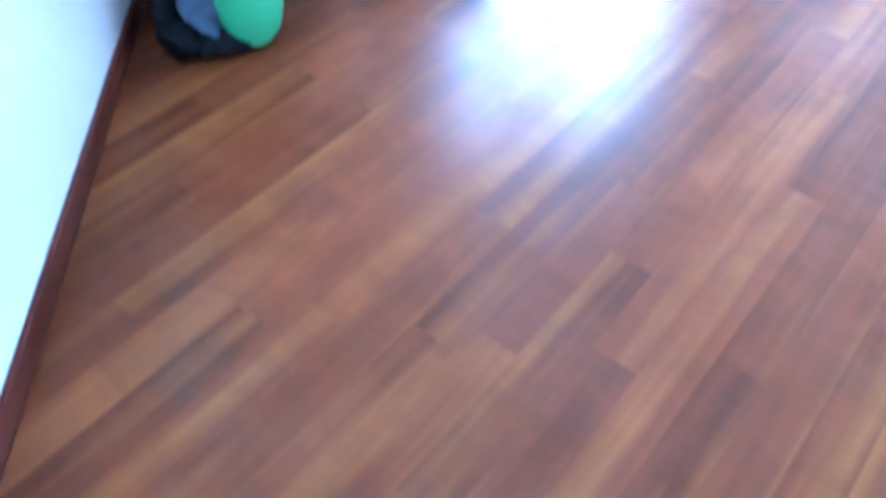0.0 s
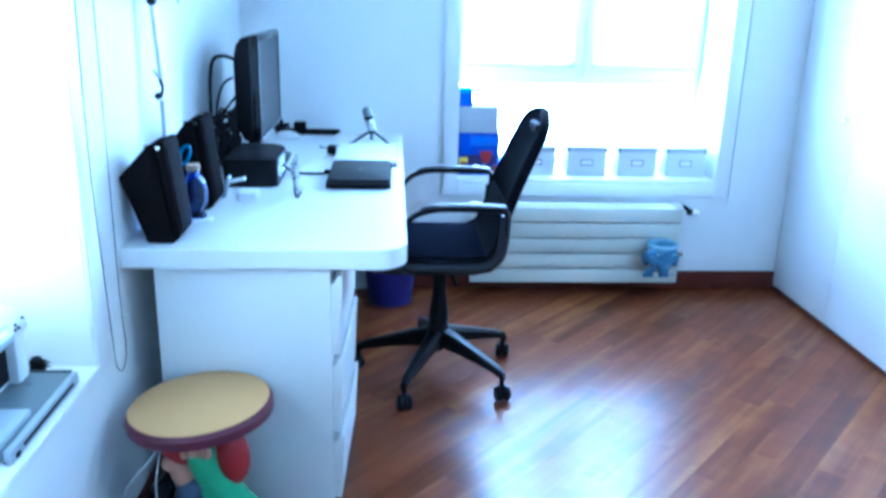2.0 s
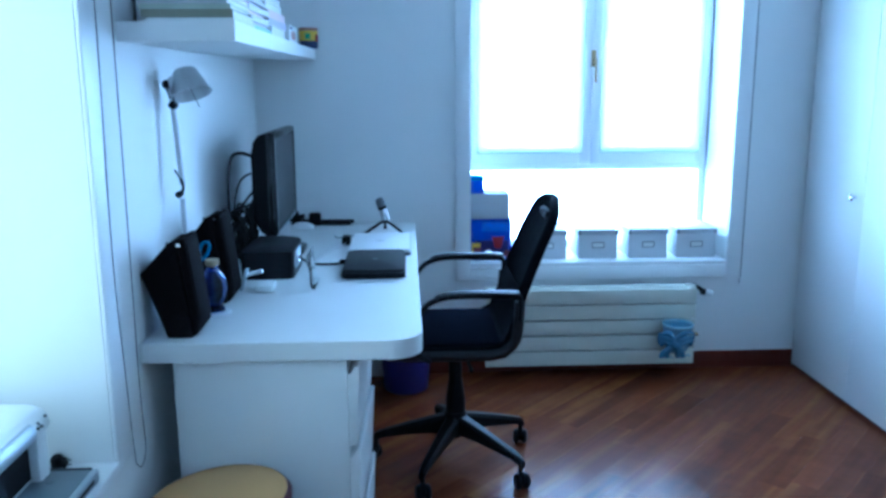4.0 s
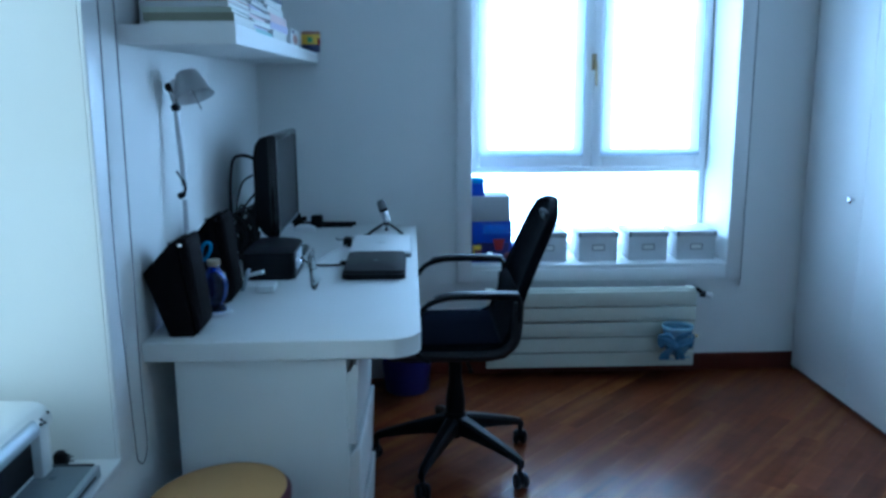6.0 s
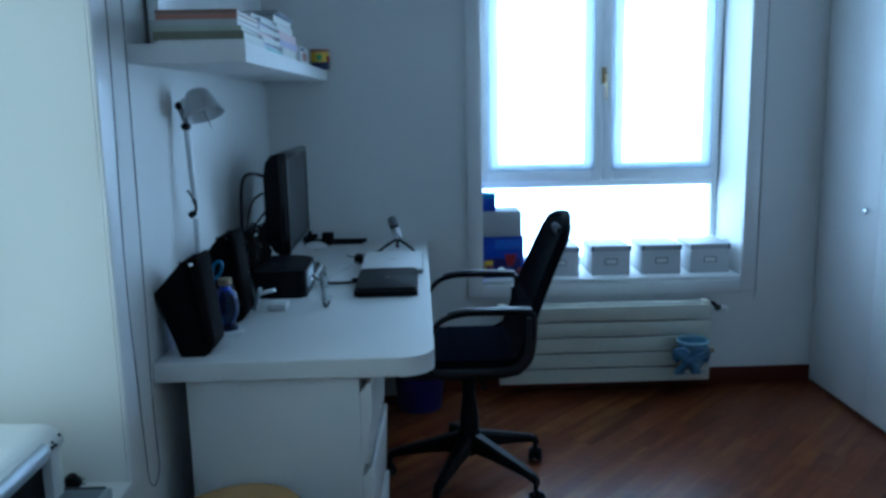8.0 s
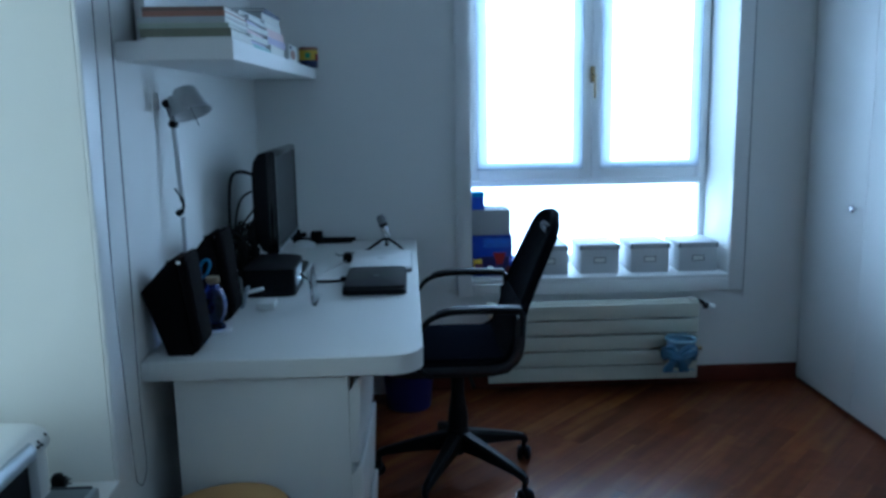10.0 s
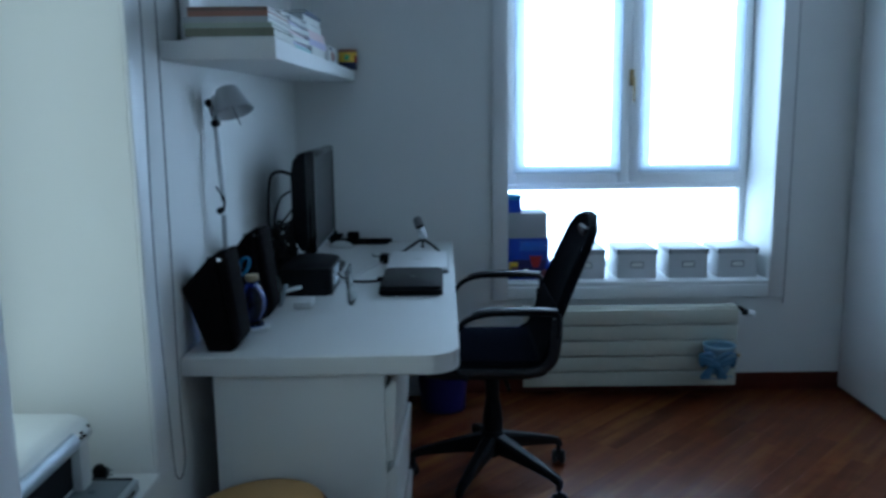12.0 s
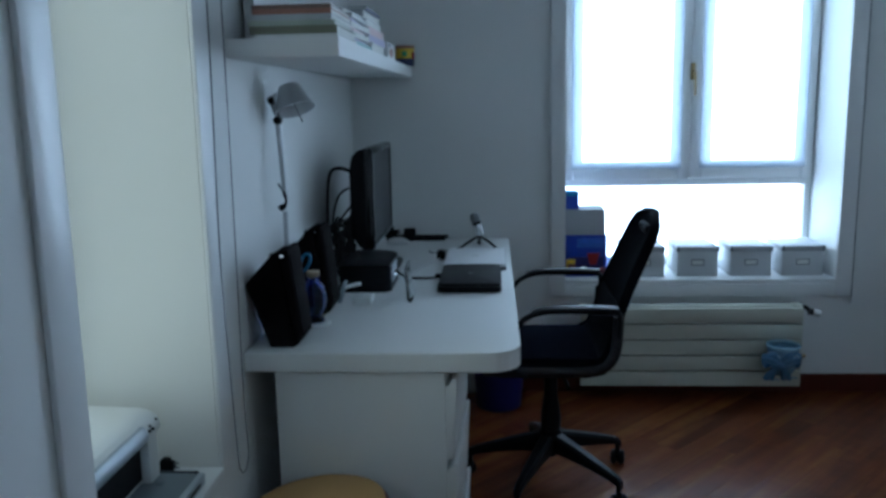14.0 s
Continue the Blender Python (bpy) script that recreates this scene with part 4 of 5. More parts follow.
# ---- loudspeakers ----
def speaker(dx, y0, w, label, top, facing):
    s = thing("loudspeaker", (0.09 + dx, y0 + w / 2, DZ), label, "loudspeaker", "pair of desk loudspeakers")
    side = [(0.048, DZ + 0.001), (0.114, DZ + 0.001), (0.080, top - 0.008), (0.066, top - 0.008), (-0.010, 0.916)]
    part("cabinet", prism([(x + dx, z) for x, z in side], "y", y0, y0 + w, 0.005, 3), SPEAKER, s)
    fr = [(0.117, DZ + 0.003), (0.133, DZ + 0.022), (0.106, top + 0.003), (0.083, top - 0.004)]
    b = part("baffle", prism([(x + dx, z) for x, z in fr], "y", y0 + 0.001, y0 + w - 0.001, 0.006, 3), facing, s)
    gr = [(0.1310, DZ + 0.036), (0.1350, DZ + 0.036), (0.1105, top - 0.012), (0.1065, top - 0.012)]
    part("grille", prism([(x + dx, z) for x, z in gr], "y", y0 + 0.010, y0 + w - 0.010, 0.0015, 2), facing, b, "black grille")
    part("badge", box(0.086 + dx, 0.096 + dx, y0 - 0.001, y0 + 0.004, top - 0.018, top - 0.011), CHROME, s, "small bright badge")
    part("rear_badge", box(0.050 + dx, 0.058 + dx, y0 + 0.020, y0 + 0.030, top - 0.020, top - 0.010, 0.002), CHROME, s, "small bright cap")
    part("foot", box(0.098 + dx, 0.110 + dx, y0 + 0.004, y0 + 0.016, DZ + 0.0005, DZ + 0.008, 0.002), STEEL, s)
    return s


speaker(0.0, 1.240, 0.132, "black wedge-shaped desk loudspeaker beside the lamp", 1.006, SPEAKER)
speaker(0.016, 1.575, 0.140, "black wedge-shaped desk loudspeaker beside the monitor", 1.016, SPEAKER)

# pen pot with scissors, blue bottle
SX, SY = 0.072, 1.505
sc = thing("scissors", (SX, SY, DZ), "blue-handled scissors standing in a small clear cup", "scissors")
for sx in (-1, 1):
    ring = []
    for k in range(17):
        a = 2 * math.pi * k / 16
        u, v = 0.0125 * math.cos(a) * (1 + 0.25 * math.sin(a)), 0.026 * math.sin(a)
        ring.append((SX + sx * (0.0165 + 0.28 * v) + u, SY + 0.003 * sx, 0.922 + v))
    part("finger_ring", tube(ring, 0.0045, 8, smooth=0), SCISSOR, sc, "blue plastic grip")
    part("blade", prism([(SX + sx * 0.009, 0.897), (SX + sx * 0.003, 0.899), (SX - sx * 0.004, 0.760), (SX - sx * 0.001, 0.757), (SX + sx * 0.006, 0.83)], "y", SY + 0.002 * sx - 0.001, SY + 0.002 * sx + 0.001), STEEL, sc)
solid("cup", lathe([(0.0, 0.0), (0.018, 0.0), (0.020, 0.004), (0.022, 0.085), (0.020, 0.085), (0.018, 0.008), (0.0, 0.008)], (SX, SY, DZ + 0.001), 28), ACRYLIC, "small clear cup holding scissors", "cup")
bot = thing("bottle", (0.118, 1.47, DZ), "round blue glass bottle with a cork stopper", "bottle")
part("glass", lathe([(0.0, 0.0), (0.030, 0.0), (0.028, 0.010), (0.020, 0.016), (0.034, 0.045), (0.038, 0.075), (0.030, 0.105), (0.017, 0.120), (0.015, 0.132), (0.0, 0.132)], (0.118, 1.470, DZ + 0.012), 28), BLUEGLASS, bot, "blue glass body")
part("stopper", lathe([(0.016, 0.0), (0.019, 0.004), (0.019, 0.018), (0.0, 0.020)], (0.118, 1.470, DZ + 0.142), 20), CORK, bot, "cork stopper")
part("coaster", lathe([(0.0, 0.0), (0.044, 0.0), (0.046, 0.004), (0.044, 0.010), (0.0, 0.011)], (0.118, 1.470, DZ + 0.0008), 28), PRINTW, bot, "white round foot")

# ---- black media box on a clear riser ----
mb = thing("media_box", (0.22, 1.93, DZ + 0.005), "black box-shaped media player with a rounded end", "media player")
outl = rounded(0.115, 0.287, 1.880, 2.185, (0.010, 0.018, 0.075, 0.010), 8)
part("casing", prism(outl, "z", DZ + 0.0006, DZ + 0.094, 0.007, 3), BLACK, mb)
part("front_ring", lathe([(0.018, 0.0), (0.020, 0.004), (0.016, 0.006), (0.010, 0.003), (0.0, 0.003)], (0.288, 1.985, DZ + 0.052), 24, axis=(1, 0, 0)), CHROME, mb, "silver ring")
part("side_plate", box(0.2855, 0.2885, 1.945, 2.075, DZ + 0.020, DZ + 0.082, 0.001), PRINTS, mb, "silver side plate")
part("port", box(0.2855, 0.292, 1.912, 1.936, DZ + 0.035, DZ + 0.065, 0.002), PRINTS, mb)
sheet = [(0.374, DZ + 0.001), (0.374, DZ + 0.0035), (0.366, DZ + 0.0045), (0.3615, DZ + 0.012), (0.3515, DZ + 0.110), (0.3485, DZ + 0.110), (0.3585, DZ + 0.011), (0.364, DZ + 0.001)]
solid("acrylic_stand", prism(sheet, "y", 1.735, 1.90, 0.0008), ACRYLIC, "clear bent acrylic stand beside the media player", "stand")
solid("adapter", box(0.188, 0.245, 1.708, 1.790, DZ + 0.0005, DZ + 0.022, 0.004, 3), PRINTW, "small white power adapter on the desk", "adapter")
dev = thing("card_reader", (0.17, 1.70, DZ), "silver card reader leaning on the speaker", "card reader")
part("body", prism([(0.134, DZ + 0.001), (0.147, DZ + 0.001), (0.167, DZ + 0.070), (0.154, DZ + 0.070)], "y", 1.728, 1.756, 0.003), PRINTS, dev)
part("stick", cyl((0.160, 1.735, DZ + 0.052), (0.212, 1.725, DZ + 0.066), 0.006, n=10), ALU, dev)

# ---- monitor ----
mon = thing("monitor", (0.16, 2.36, DZ), "black flat-screen monitor seen from its edge", "monitor")
MZ0, MZ1 = 0.853, 1.219
prof = [(0.176, MZ0), (0.200, MZ0), (0.204, MZ0 + 0.004), (0.204, MZ1 - 0.004), (0.200, MZ1), (0.176, MZ1)]
part("bezel", prism(prof, "y", 2.10, 2.62, 0.003, 2), GLOSSBLACK, mon, "glossy black bezel")
b = prism([(0.176, MZ0 + 0.004), (0.176, MZ1 - 0.004), (0.150, MZ1 - 0.008), (0.130, MZ1 - 0.035), (0.122, MZ1 - 0.08), (0.120, MZ0 + 0.06), (0.150, MZ0 + 0.006)], "y", 2.106, 2.614, 0.006, 3)
part("back_shell", b, BLACK, mon)
part("screen", box(0.2035, 0.2055, 2.122, 2.598, MZ0 + 0.024, MZ1 - 0.022), SCREEN, mon, "dark switched-off screen")
for y0, y1 in ((2.101, 2.122), (2.598, 2.619)):
    part("bezel_edge", box(0.2038, 0.2085, y0, y1, MZ0 + 0.004, MZ1 - 0.004, 0.0015), GLOSSBLACK, mon)
part("bezel_edge", box(0.2038, 0.2085, 2.1222, 2.5978, MZ1 - 0.022, MZ1 - 0.004, 0.0015), GLOSSBLACK, mon)
part("bezel_edge", box(0.2038, 0.2085, 2.1222, 2.5978, MZ0 + 0.013, MZ0 + 0.024, 0.0015), GLOSSBLACK, mon)
part("lower_strip", box(0.2052, 0.2066, 2.106, 2.614, MZ0 + 0.006, MZ0 + 0.012), PRINTS, mon, "silver line under the screen")
part("stand_neck", box(0.125, 0.155, 2.31, 2.41, DZ + 0.012, 0.95, 0.008), BLACK, mon)
part("stand_base", prism(rounded(0.04, 0.27, 2.24, 2.48, (0.06, 0.06, 0.06, 0.06), 8), "z", DZ + 0.0005, DZ + 0.014, 0.004), GLOSSBLACK, mon)

# cables behind the monitor
loop = [(0.125, 2.13, 1.135), (0.085, 2.10, 1.150), (0.055, 2.08, 1.125), (0.045, 2.07, 1.00), (0.05, 2.08, 0.88), (0.07, 2.12, DZ + 0.010)]
solid("cable", tube(loop, 0.006, 8), CABLE, "thick black cable looping behind the monitor", "cable", "cables behind the monitor")
loop = [(0.112, 2.14, 1.075), (0.080, 2.11, 1.05), (0.062, 2.09, 0.98), (0.06, 2.10, 0.90), (0.08, 2.14, DZ + 0.012)]
solid("cable", tube(loop, 0.004, 8), CABLE, "thin black cable slanting down behind the monitor", "cable", "cables behind the monitor")
# tangled cables, packed denser to deepen the shadow behind the monitor
random.seed(4)
for k in range(13):
    a0 = random.uniform(0, 6.28)
    c = Vector((0.075 + random.uniform(-0.015, 0.02), 2.08 + random.uniform(-0.03, 0.06), 0.0))
    pts = [(0.10 + 0.005 * k, 2.16, 0.93 + 0.012 * k)]
    zc = 0.84 + 0.02 * (k % 4)
    for j in range(9):
        a = a0 + j * 0.85
        pts.append((max(0.02, c.x + 0.035 * math.cos(a)), c.y + 0.045 * math.sin(a * 0.7 + k), zc + 0.060 * math.sin(a)))
    pts.append((0.08, 2.15 + 0.01 * k, DZ + 0.008))
    solid("cable", tube(pts, 0.0045, 6), CABLE, "black tangled cable behind the monitor", "cable", "cables behind the monitor")

# ---- laptops ----
lap = thing("laptop", (0.562, 2.42, DZ), "closed silver aluminium laptop lying on the desk", "laptop")
# darker steel and a wider edge draw the shadow line under the lid
part("base", prism(rounded(0.444, 0.682, 2.233, 2.607, (0.012,) * 4, 5), "z", DZ + 0.0015, DZ + 0.013, 0.002), STEEL, lap)
lid = part("lid", prism(rounded(0.446, 0.680, 2.235, 2.605, (0.012,) * 4, 5), "z", DZ + 0.014, DZ + 0.024, 0.003), ALU, lap)
part("emblem", prism([(0.563 + 0.018 * math.cos(a), 2.42 + 0.018 * math.sin(a)) for a in [k * math.pi / 8 for k in range(16)]], "z", DZ + 0.0235, DZ + 0.0245), PRINTW, lid)
nb = thing("notebook_computer", (0.555, 2.03, DZ), "thick closed black notebook computer on the desk", "laptop")
part("base", prism(rounded(0.446, 0.662, 1.862, 2.205, (0.020,) * 4, 6), "z", DZ + 0.0015, DZ + 0.020, 0.005, 3), BLACK, nb)
nl = part("lid", prism(rounded(0.450, 0.658, 1.868, 2.200, (0.018,) * 4, 6), "z", DZ + 0.0205, DZ + 0.033, 0.004, 3), DARKGREY, nb, "dark grey lid")
part("emblem", prism([(0.555 + 0.010 * math.cos(a), 2.035 + 0.010 * math.sin(a)) for a in [k * math.pi / 8 for k in range(16)]], "z", DZ + 0.0325, DZ + 0.0335), STEEL, nl)
cab = [(0.290, 2.03, DZ + 0.048), (0.305, 2.04, DZ + 0.030), (0.340, 2.07, DZ + 0.010), (0.41, 2.09, DZ + 0.005), (0.45, 2.10, DZ + 0.010)]
solid("power_lead", tube(cab, 0.0045, 8), CABLE, "black power lead of the notebook computer", "cable")
solid("plug", box(0.422, 0.451, 2.090, 2.110, DZ + 0.001, DZ + 0.018, 0.005), BLACK, "black plug of the notebook computer", "plug")

# ---- microphone on a folding tripod ----
mic = thing("microphone", (0.565, 2.74, DZ), "small silver microphone on a black folding tripod", "microphone")
c = Vector((0.573, 2.735, DZ + 0.055))
for k, (ex, ey) in enumerate(((0.492, 2.70), (0.645, 2.70), (0.570, 2.83))):
    lg = part("leg", tube([c, c * 0.45 + Vector((ex, ey, DZ + 0.012)) * 0.55, (ex, ey, DZ + 0.006)], 0.006, 8, flat=0.6), BLACK, mic)
    part("rubber_foot", blob((ex, ey, DZ + 0.005), (0.009, 0.009, 0.005)), BLACK, lg)
part("clamp", cyl(c + Vector((0, 0, -0.012)), c + Vector((0, 0, 0.02)), 0.011, n=14), BLACK, mic)
d = Vector((-0.30, 0.0, 0.95)).normalized()
part("body", lathe([(0.014, 0.0), (0.019, 0.006), (0.019, 0.046), (0.018, 0.052)], c + Vector((0.006, 0, 0.0)), 22, axis=d), CHROME, mic, "polished silver body")
part("band", lathe([(0.0185, 0.052), (0.0205, 0.054), (0.0205, 0.062), (0.0185, 0.064)], c + Vector((0.006, 0, 0.0)), 22, axis=d), BLACK, mic, "dark band")
part("grille", lathe([(0.018, 0.064), (0.020, 0.068), (0.020, 0.088), (0.015, 0.101), (0.0, 0.105)], c + Vector((0.006, 0, 0.0)), 22, axis=d), STEEL, mic, "dark wire grille")
solid("usb_lead", tube([(0.56, 2.74, DZ + 0.045), (0.52, 2.72, DZ + 0.02), (0.46, 2.68, DZ + 0.004), (0.38, 2.60, DZ + 0.004), (0.36, 2.66, DZ + 0.004)], 0.0025, 8), GCORD, "thin grey lead of the microphone", "cable")
solid("usb_hub", box(0.405, 0.440, 2.44, 2.50, DZ + 0.001, DZ + 0.038, 0.010, 3), BLACK, "small black plug beside the laptop", "plug")
solid("lead", tube([(0.42, 2.44, DZ + 0.010), (0.36, 2.30, DZ + 0.004), (0.33, 2.15, DZ + 0.004), (0.30, 2.10, DZ + 0.004)], 0.0025, 8), WCABLE, "thin white lead on the desk", "cable")

# ---- odds and ends at the back of the desk ----
ms = thing("computer_mouse", (0.19, 2.86, DZ), "white round-backed computer mouse", "mouse")
b = blob((0.20, 2.86, DZ + 0.001), (0.055, 0.032, 0.030))
bmesh.ops.bisect_plane(b, geom=b.verts[:] + b.edges[:] + b.faces[:], plane_co=(0, 0, DZ + 0.001), plane_no=(0, 0, -1), clear_outer=True)
part("shell", b, PRINTW, ms)
part("wheel", cyl((0.232, 2.858, DZ + 0.022), (0.232, 2.864, DZ + 0.022), 0.007, n=12), DARKGREY, ms)
tp = thing("folded_tripod", (0.27, 2.93, DZ), "black folded tripod lying along the wall", "tripod")
part("leg", cyl((0.14, 2.945, DZ + 0.020), (0.425, 2.94, DZ + 0.018), 0.009, n=12), BLACK, tp)
part("leg", cyl((0.14, 2.925, DZ + 0.012), (0.41, 2.93, DZ + 0.010), 0.008, n=12), BLACK, tp)
part("head", box(0.22, 0.275, 2.915, 2.955, DZ + 0.001, DZ + 0.060, 0.010, 3), BLACK, tp)
part("clamp", cyl((0.13, 2.93, DZ + 0.035), (0.20, 2.935, DZ + 0.045), 0.016, 0.010, 14), BLACK, tp)
part("knob", cyl((0.165, 2.93, DZ + 0.045), (0.165, 2.93, DZ + 0.068), 0.010, n=12), BLACK, tp)

# ---- storage boxes on the window sill ----
def storage_box(x0, x1, y0, y1):
    z = N_Z0 + 0.0008
    s = thing("storage_box", ((x0 + x1) / 2, (y0 + y1) / 2, z), "pale grey card storage box with a lid and label holder", "box", "storage boxes on the window sill")
    part("body", box(x0 + 0.004, x1 - 0.004, y0 + 0.004, y1 - 0.004, z, z + 0.128, 0.003), BOXCARD, s)
    lid = part("lid", box(x0, x1, y0, y1, z + 0.118, z + 0.143, 0.003), BOXLID, s, "grey card lid")
    for x in (x0 + 0.001, x1 - 0.013):
        part("corner_clip", box(x, x + 0.012, y0 - 0.002, y0 + 0.012, z + 0.117, z + 0.144, 0.002), STEEL, lid)
    xm = (x0 + x1) / 2
    h = bmesh.new()
    for a in ((xm - 0.030, xm + 0.030, z + 0.052, z + 0.056), (xm - 0.030, xm + 0.030, z + 0.077, z + 0.081), (xm - 0.030, xm - 0.026, z + 0.056, z + 0.077), (xm + 0.026, xm + 0.030, z + 0.056, z + 0.077)):
        box(a[0], a[1], y0 - 0.001, y0 + 0.0045, a[2], a[3], bm=h)
    holder = part("label_holder", h, STEEL, s, "metal label holder")
    part("label", box(xm - 0.026, xm + 0.026, y0 + 0.002, y0 + 0.0045, z + 0.056, z + 0.077), LABEL, holder)
    return s


for x in (1.247, 1.495, 1.741, 1.978):
    storage_box(x, x + 0.197, 3.055, 3.30)

# boxes stacked at the west end of the sill
z = N_Z0 + 0.0008
st = thing("toy_box", (1.07, 3.14, z), "bright blue printed card box with a clear front", "box", "boxes stacked on the sill")
part("carton", box(0.975, 1.170, 3.065, 3.24, z, z + 0.200, 0.003), BLUEBOX, st)
part("inset", box(0.995, 1.155, 3.060, 3.066, z + 0.015, z + 0.095, 0.002), BLUEBIN, st, "dark blue printed panel")
part("red_cap", prism([(1.075, z + 0.115), (1.135, z + 0.115), (1.12, z + 0.06), (1.09, z + 0.06)], "y", 3.050, 3.061, 0.002), RED, st, "red cup shape")
part("yellow_panel", box(0.978, 1.020, 3.050, 3.061, z + 0.015, z + 0.085, 0.002), YELLOW, st, "yellow and brown panel")
part("dark_panel", box(0.985, 1.022, 3.047, 3.0505, z + 0.030, z + 0.065, 0.001), MAROON, st)
part("white_lump", blob((1.060, 3.055, z + 0.030), (0.022, 0.014, 0.022)), PRINTW, st)
part("lump", blob((1.150, 3.055, z + 0.030), (0.018, 0.014, 0.020)), MAROON, st)
part("printed_band", box(1.03, 1.16, 3.0615, 3.0655, z + 0.14, z + 0.185), PRINTBLUE, st)
st = thing("card_box", (1.07, 3.15, z + 0.201), "plain grey card box on a blue box", "box", "boxes stacked on the sill")
part("carton", box(0.972, 1.160, 3.062, 3.25, z + 0.2008, z + 0.322, 0.003), BOXLID, st)
st = thing("small_blue_box", (1.0, 3.12, z + 0.323), "small teal and blue tin on a card box", "box", "boxes stacked on the sill")
part("tin", box(0.970, 1.036, 3.065, 3.17, z + 0.3228, z + 0.385, 0.004), BLUEBOX, st)
part("lid", box(0.968, 1.038, 3.063, 3.172, z + 0.3855, z + 0.405, 0.004), BLUETOP, st)

# ---- magazines and boxes on the shelf ----
SH = 1.536
random.seed(11)
COVERS = [mat("cover_" + n, c, 0.35, spread=0.15, grain=150) for n, c in (("brown", (0.20, 0.12, 0.09)), ("sage", (0.42, 0.46, 0.38)), ("grey", (0.45, 0.47, 0.48)), ("khaki", (0.20, 0.20, 0.14)),
          ("white", (0.75, 0.75, 0.74)), ("violet", (0.42, 0.38, 0.55)), ("teal", (0.20, 0.42, 0.40)), ("rust", (0.35, 0.16, 0.11)), ("navy", (0.02, 0.03, 0.10)), ("pink", (0.62, 0.45, 0.46)))]


def book(x0, x1, y0, y1, z0, h, cover, kind="magazine", label="", room=False):
    t = 0.0016
    b = thing(kind, ((x0 + x1) / 2, (y0 + y1) / 2, z0), label or "glossy magazine lying in a stack on the shelf", "magazine", "magazines on the shelf")
    part("cover", box(x0, x1, y0, y1, z0, z0 + t), cover, b)
    part("cover", box(x0, x1, y0, y1, z0 + h - t, z0 + h), cover, b)
    part("page_block", box(x0 + 0.003, x1 - 0.003, y0 + 0.003, y1 - 0.003, z0 + t, z0 + h - t), PAPER, b)
    part("spine", box(x1 - 0.0002, x1 + 0.0012, y0, y1, z0, z0 + h) if room else box(x0, x1, y0 - 0.0012, y0 + 0.0002, z0, z0 + h), cover, b)
    b.rotation_euler.z = radians(random.uniform(-2.2, 2.2))
    return b


zz = SH + 0.0006
for h, c, x0, x1, y0 in ((0.008, 4, 0.060, 0.266, 1.218), (0.020, 3, 0.045, 0.262, 1.222), (0.012, 1, 0.038, 0.252, 1.226), (0.014, 2, 0.041, 0.250, 1.224), (0.013, 7, 0.052, 0.248, 1.232), (0.010, 0, 0.050, 0.246, 1.235)):
    book(x0, x1, y0, y0 + 0.285, zz, h, COVERS[c])
    zz += h + 0.0006
zz = SH + 0.0006
for h, c, x1 in ((0.012, 6, 0.258), (0.010, 5, 0.246), (0.016, 4, 0.256), (0.012, 9, 0.240), (0.014, 4, 0.252), (0.010, 5, 0.236), (0.012, 2, 0.248), (0.012, 4, 0.232)):
    d = random.uniform(-0.010, 0.010)
    book(x1 - 0.21, x1, 1.525 + d, 1.815 + d, zz, h, COVERS[c], room=c in (5, 6, 9))
    zz += h + 0.0006
zz = SH + 0.0006
for h, c, x1 in ((0.030, 4, 0.258), (0.022, 5, 0.255), (0.026, 9, 0.252), (0.024, 4, 0.246), (0.024, 2, 0.240), (0.010, 8, 0.244)):
    book(x1 - 0.2, x1, 1.835, 2.14, zz, h, COVERS[c], "book", "thick paperback book lying in a stack on the shelf", c in (5, 9, 8))
    zz += h + 0.0006
bx = thing("carton", (0.20, 2.36, SH), "white printed carton on the shelf", "box")
part("body", box(0.10, 0.256, 2.25, 2.47, SH + 0.0006, SH + 0.062, 0.003), COVERS[4], bx)
part("printed_panel", blob((0.2555, 2.36, SH + 0.026), (0.0015, 0.07, 0.018)), COVERS[7], bx)
part("printed_bar", box(0.2555, 0.2570, 2.27, 2.33, SH + 0.045, SH + 0.055), COVERS[8], bx)
bx = thing("carton", (0.20, 2.60, SH), "white carton with a red top on the shelf", "box")
part("body", box(0.06, 0.200, 2.50, 2.84, SH + 0.0006, SH + 0.060, 0.003), COVERS[4], bx)
part("red_top", box(0.058, 0.202, 2.48, 2.86, SH + 0.0625, SH + 0.072, 0.002), COVERS[7], bx)
TX, TY, TR = 0.249, 2.915, 0.041
tin = thing("tin", (TX, TY, SH), "small tin with green and yellow print at the shelf's end", "tin")
part("body", lathe([(0.0, 0.0), (TR - 0.001, 0.0), (TR, 0.003), (TR, 0.032)], (TX, TY, SH + 0.0006), 28), COVERS[8], tin)
part("band", lathe([(TR + 0.0002, 0.032), (TR + 0.0004, 0.033), (TR + 0.0004, 0.074), (TR + 0.0002, 0.075), (0.0, 0.075)], (TX, TY, SH + 0.0006), 28), YELLOW, tin, "yellow band")
part("green_patch", box(TX - 0.010, TX + 0.012, TY - TR - 0.0012, TY - TR + 0.006, SH + 0.040, SH + 0.064, 0.001), GREEN, tin)
part("red_patch", box(TX + 0.020, TX + TR + 0.0015, TY - 0.026, TY + 0.006, SH + 0.030, SH + 0.060, 0.004), RED, tin)
part("lid", lathe([(0.0, 0.0756), (TR + 0.001, 0.0756), (TR + 0.002, 0.080), (TR - 0.001, 0.088), (0.0, 0.089)], (TX, TY, SH + 0.0006), 28), COVERS[7], tin)
fl = thing("folder", (0.10, 1.75, SH), "white folder standing against the wall", "folder")
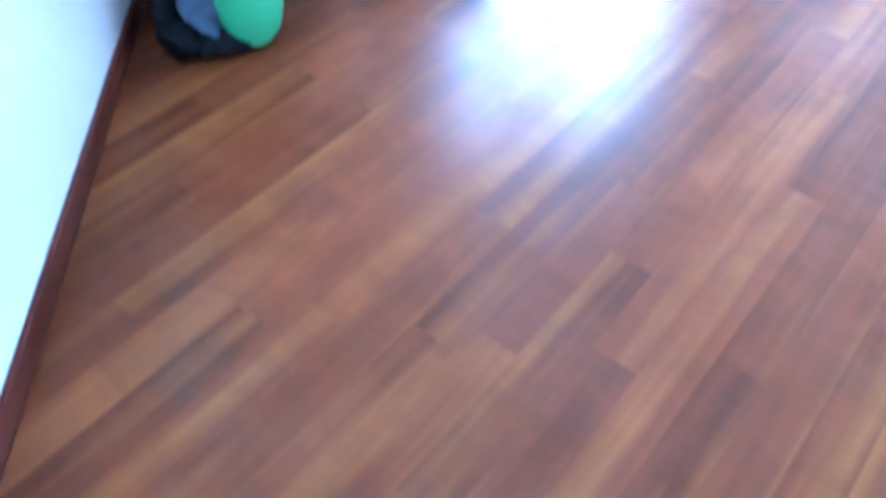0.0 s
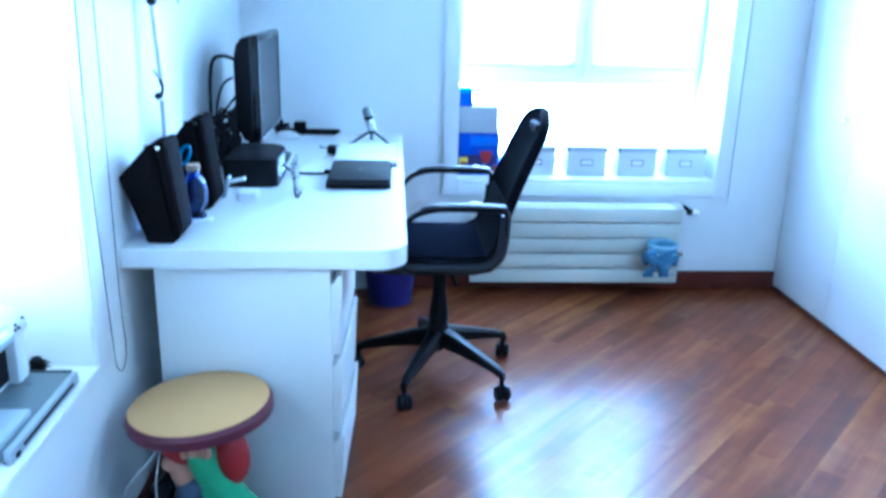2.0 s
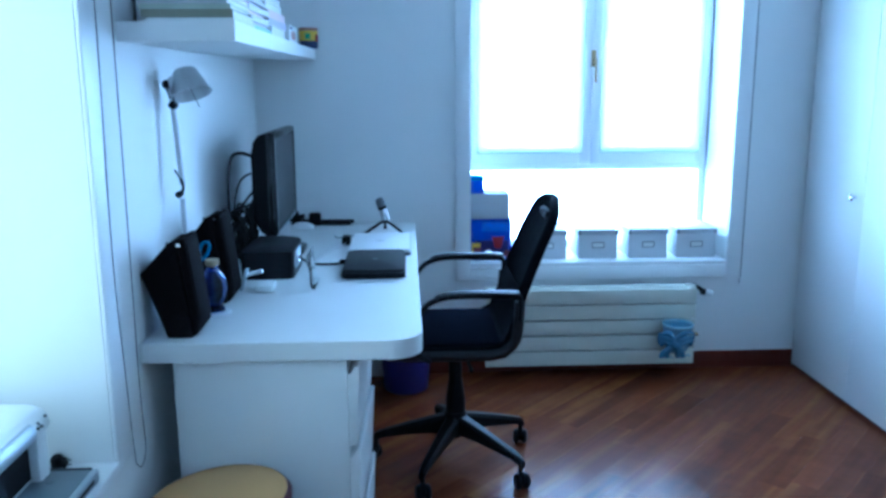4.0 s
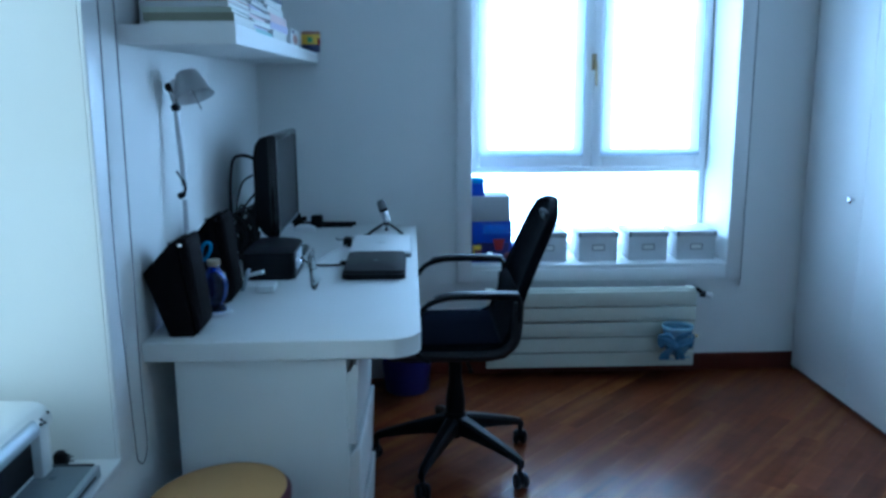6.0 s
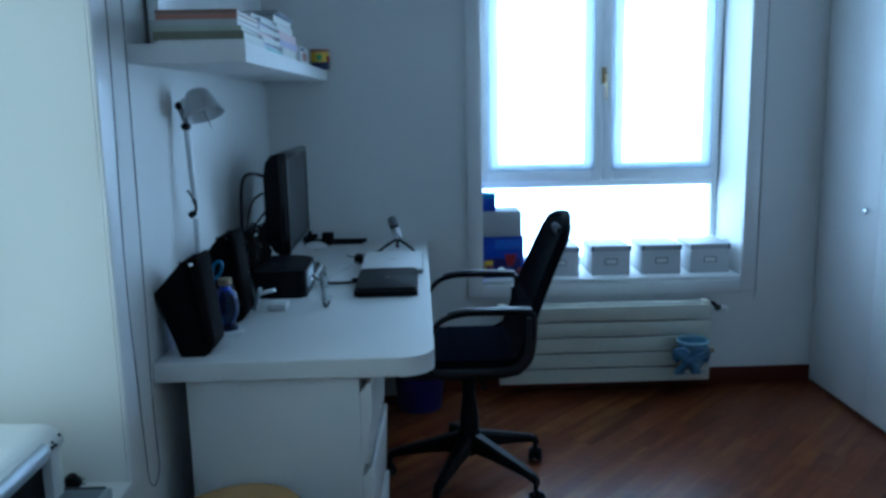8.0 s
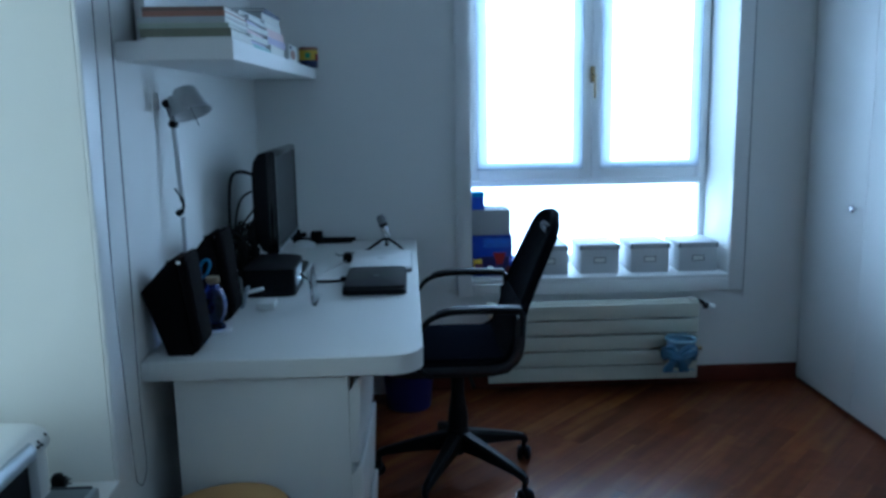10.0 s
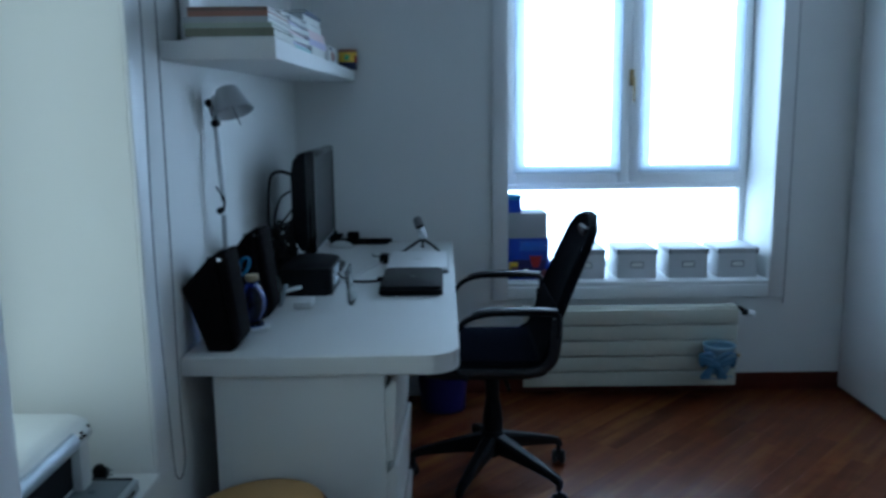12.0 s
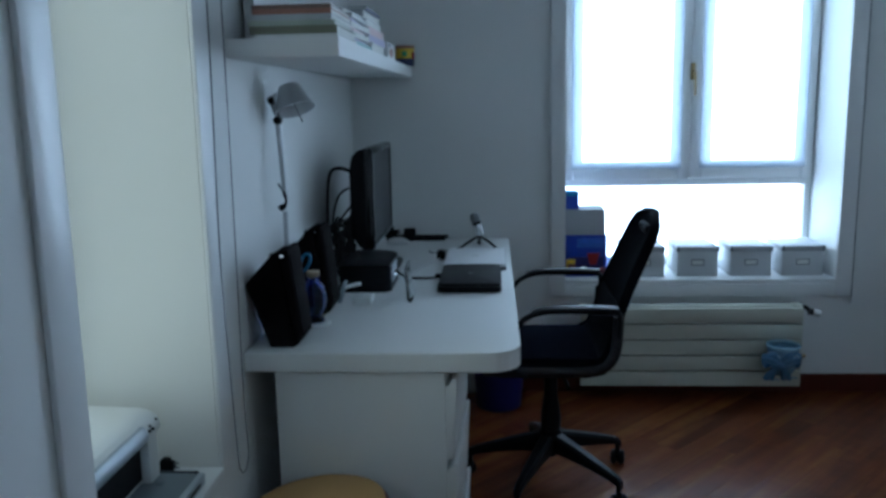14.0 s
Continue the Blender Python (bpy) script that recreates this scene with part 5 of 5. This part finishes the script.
part("cover", box(0.000, 0.028, 1.34, 1.60, SH + 0.0006, SH + 0.30, 0.003), COVERS[4], fl)

# ---- parquet: planks laid across the room, last ----
floor = thing("floor", (0, 0, 0), "polished red-brown hardwood floor laid on the diagonal", "floor", kind="structure")
part("floor_bed", box(-0.5, X1 + 0.3, Y0 - 0.3, 3.5, -0.10, -0.010), BED, floor)
W, ANG = 0.0915, radians(47)
ux, uy = Vector((math.cos(ANG), math.sin(ANG), 0)), Vector((-math.sin(ANG), math.cos(ANG), 0))
LENGTHS = (0.50, 0.64, 0.80, 1.00)
planks = []
for L in LENGTHS:
    b = box(-L / 2 + 0.0001, L / 2 - 0.0001, -W / 2 + 0.0001, W / 2 - 0.0001, -0.009, 0.0, 0.0004, 1)
    planks.append(mesh_from("plank", b, FLOOR, smooth=False))
origin = Vector((1.067, -0.015, 0)) + uy * W / 2
random.seed(21)
near = []
for row in range(-60, 61):
    s = -5.0 + random.uniform(0, 0.8)
    while s < 6.0:
        k = random.choice((0, 1, 1, 2, 2, 3))
        L = LENGTHS[k]
        c = origin + uy * (row * W) + ux * (s + L / 2)
        s += L
        if -0.45 < c.x < 3.6 and Y0 - 0.45 < c.y < 3.45:
            near.append((k, c))
rot = Matrix.Rotation(ANG, 4, "Z")
EDGES = ((0, -0.10), (0, 3.30), (1, Y0 - 0.10), (1, 3.10))


def cut_plank(k, c):
    """A plank sawn off where it runs under a wall; None if nothing is left."""
    b = bmesh.new()
    b.from_mesh(planks[k])
    m = Matrix.Translation(c) @ rot
    cut = False
    for axis, at in EDGES:
        sign = -1 if at < 1 else 1
        out = [sign * ((m @ v.co)[axis] - at) > 0 for v in b.verts]
        if out and all(out):
            b.free()
            return None
        if any(out):
            co, no = Vector((0, 0, 0)), Vector((0, 0, 0))
            co[axis], no[axis] = at, sign
            inv = m.inverted()
            bmesh.ops.bisect_plane(b, geom=b.verts[:] + b.edges[:] + b.faces[:], plane_co=inv @ co, plane_no=inv.to_3x3() @ no, clear_outer=True)
            cut = True
    if not cut:
        b.free()
        return planks[k]
    return mesh_from("plank", b, FLOOR, smooth=False)


near.sort(key=lambda kc: (kc[1] - Vector((1.3, 1.2, 0))).length)
spare = bmesh.new()
done = 0
for k, c in near:
    me = cut_plank(k, c)
    if me is None:
        continue
    done += 1
    m = Matrix.Translation(c) @ rot
    if done <= 300:
        ob = new("plank", me)
        ob.parent = floor
        ob.matrix_basis = m
    else:
        extra = me.copy()
        extra.transform(m)
        spare.from_mesh(extra)
        bpy.data.meshes.remove(extra)
me = bpy.data.meshes.new("planks")
spare.to_mesh(me)
spare.free()
me.materials.append(FLOOR)
ob = new("planks", me)
ob.parent = floor
tagged(ob, kind="stuff")
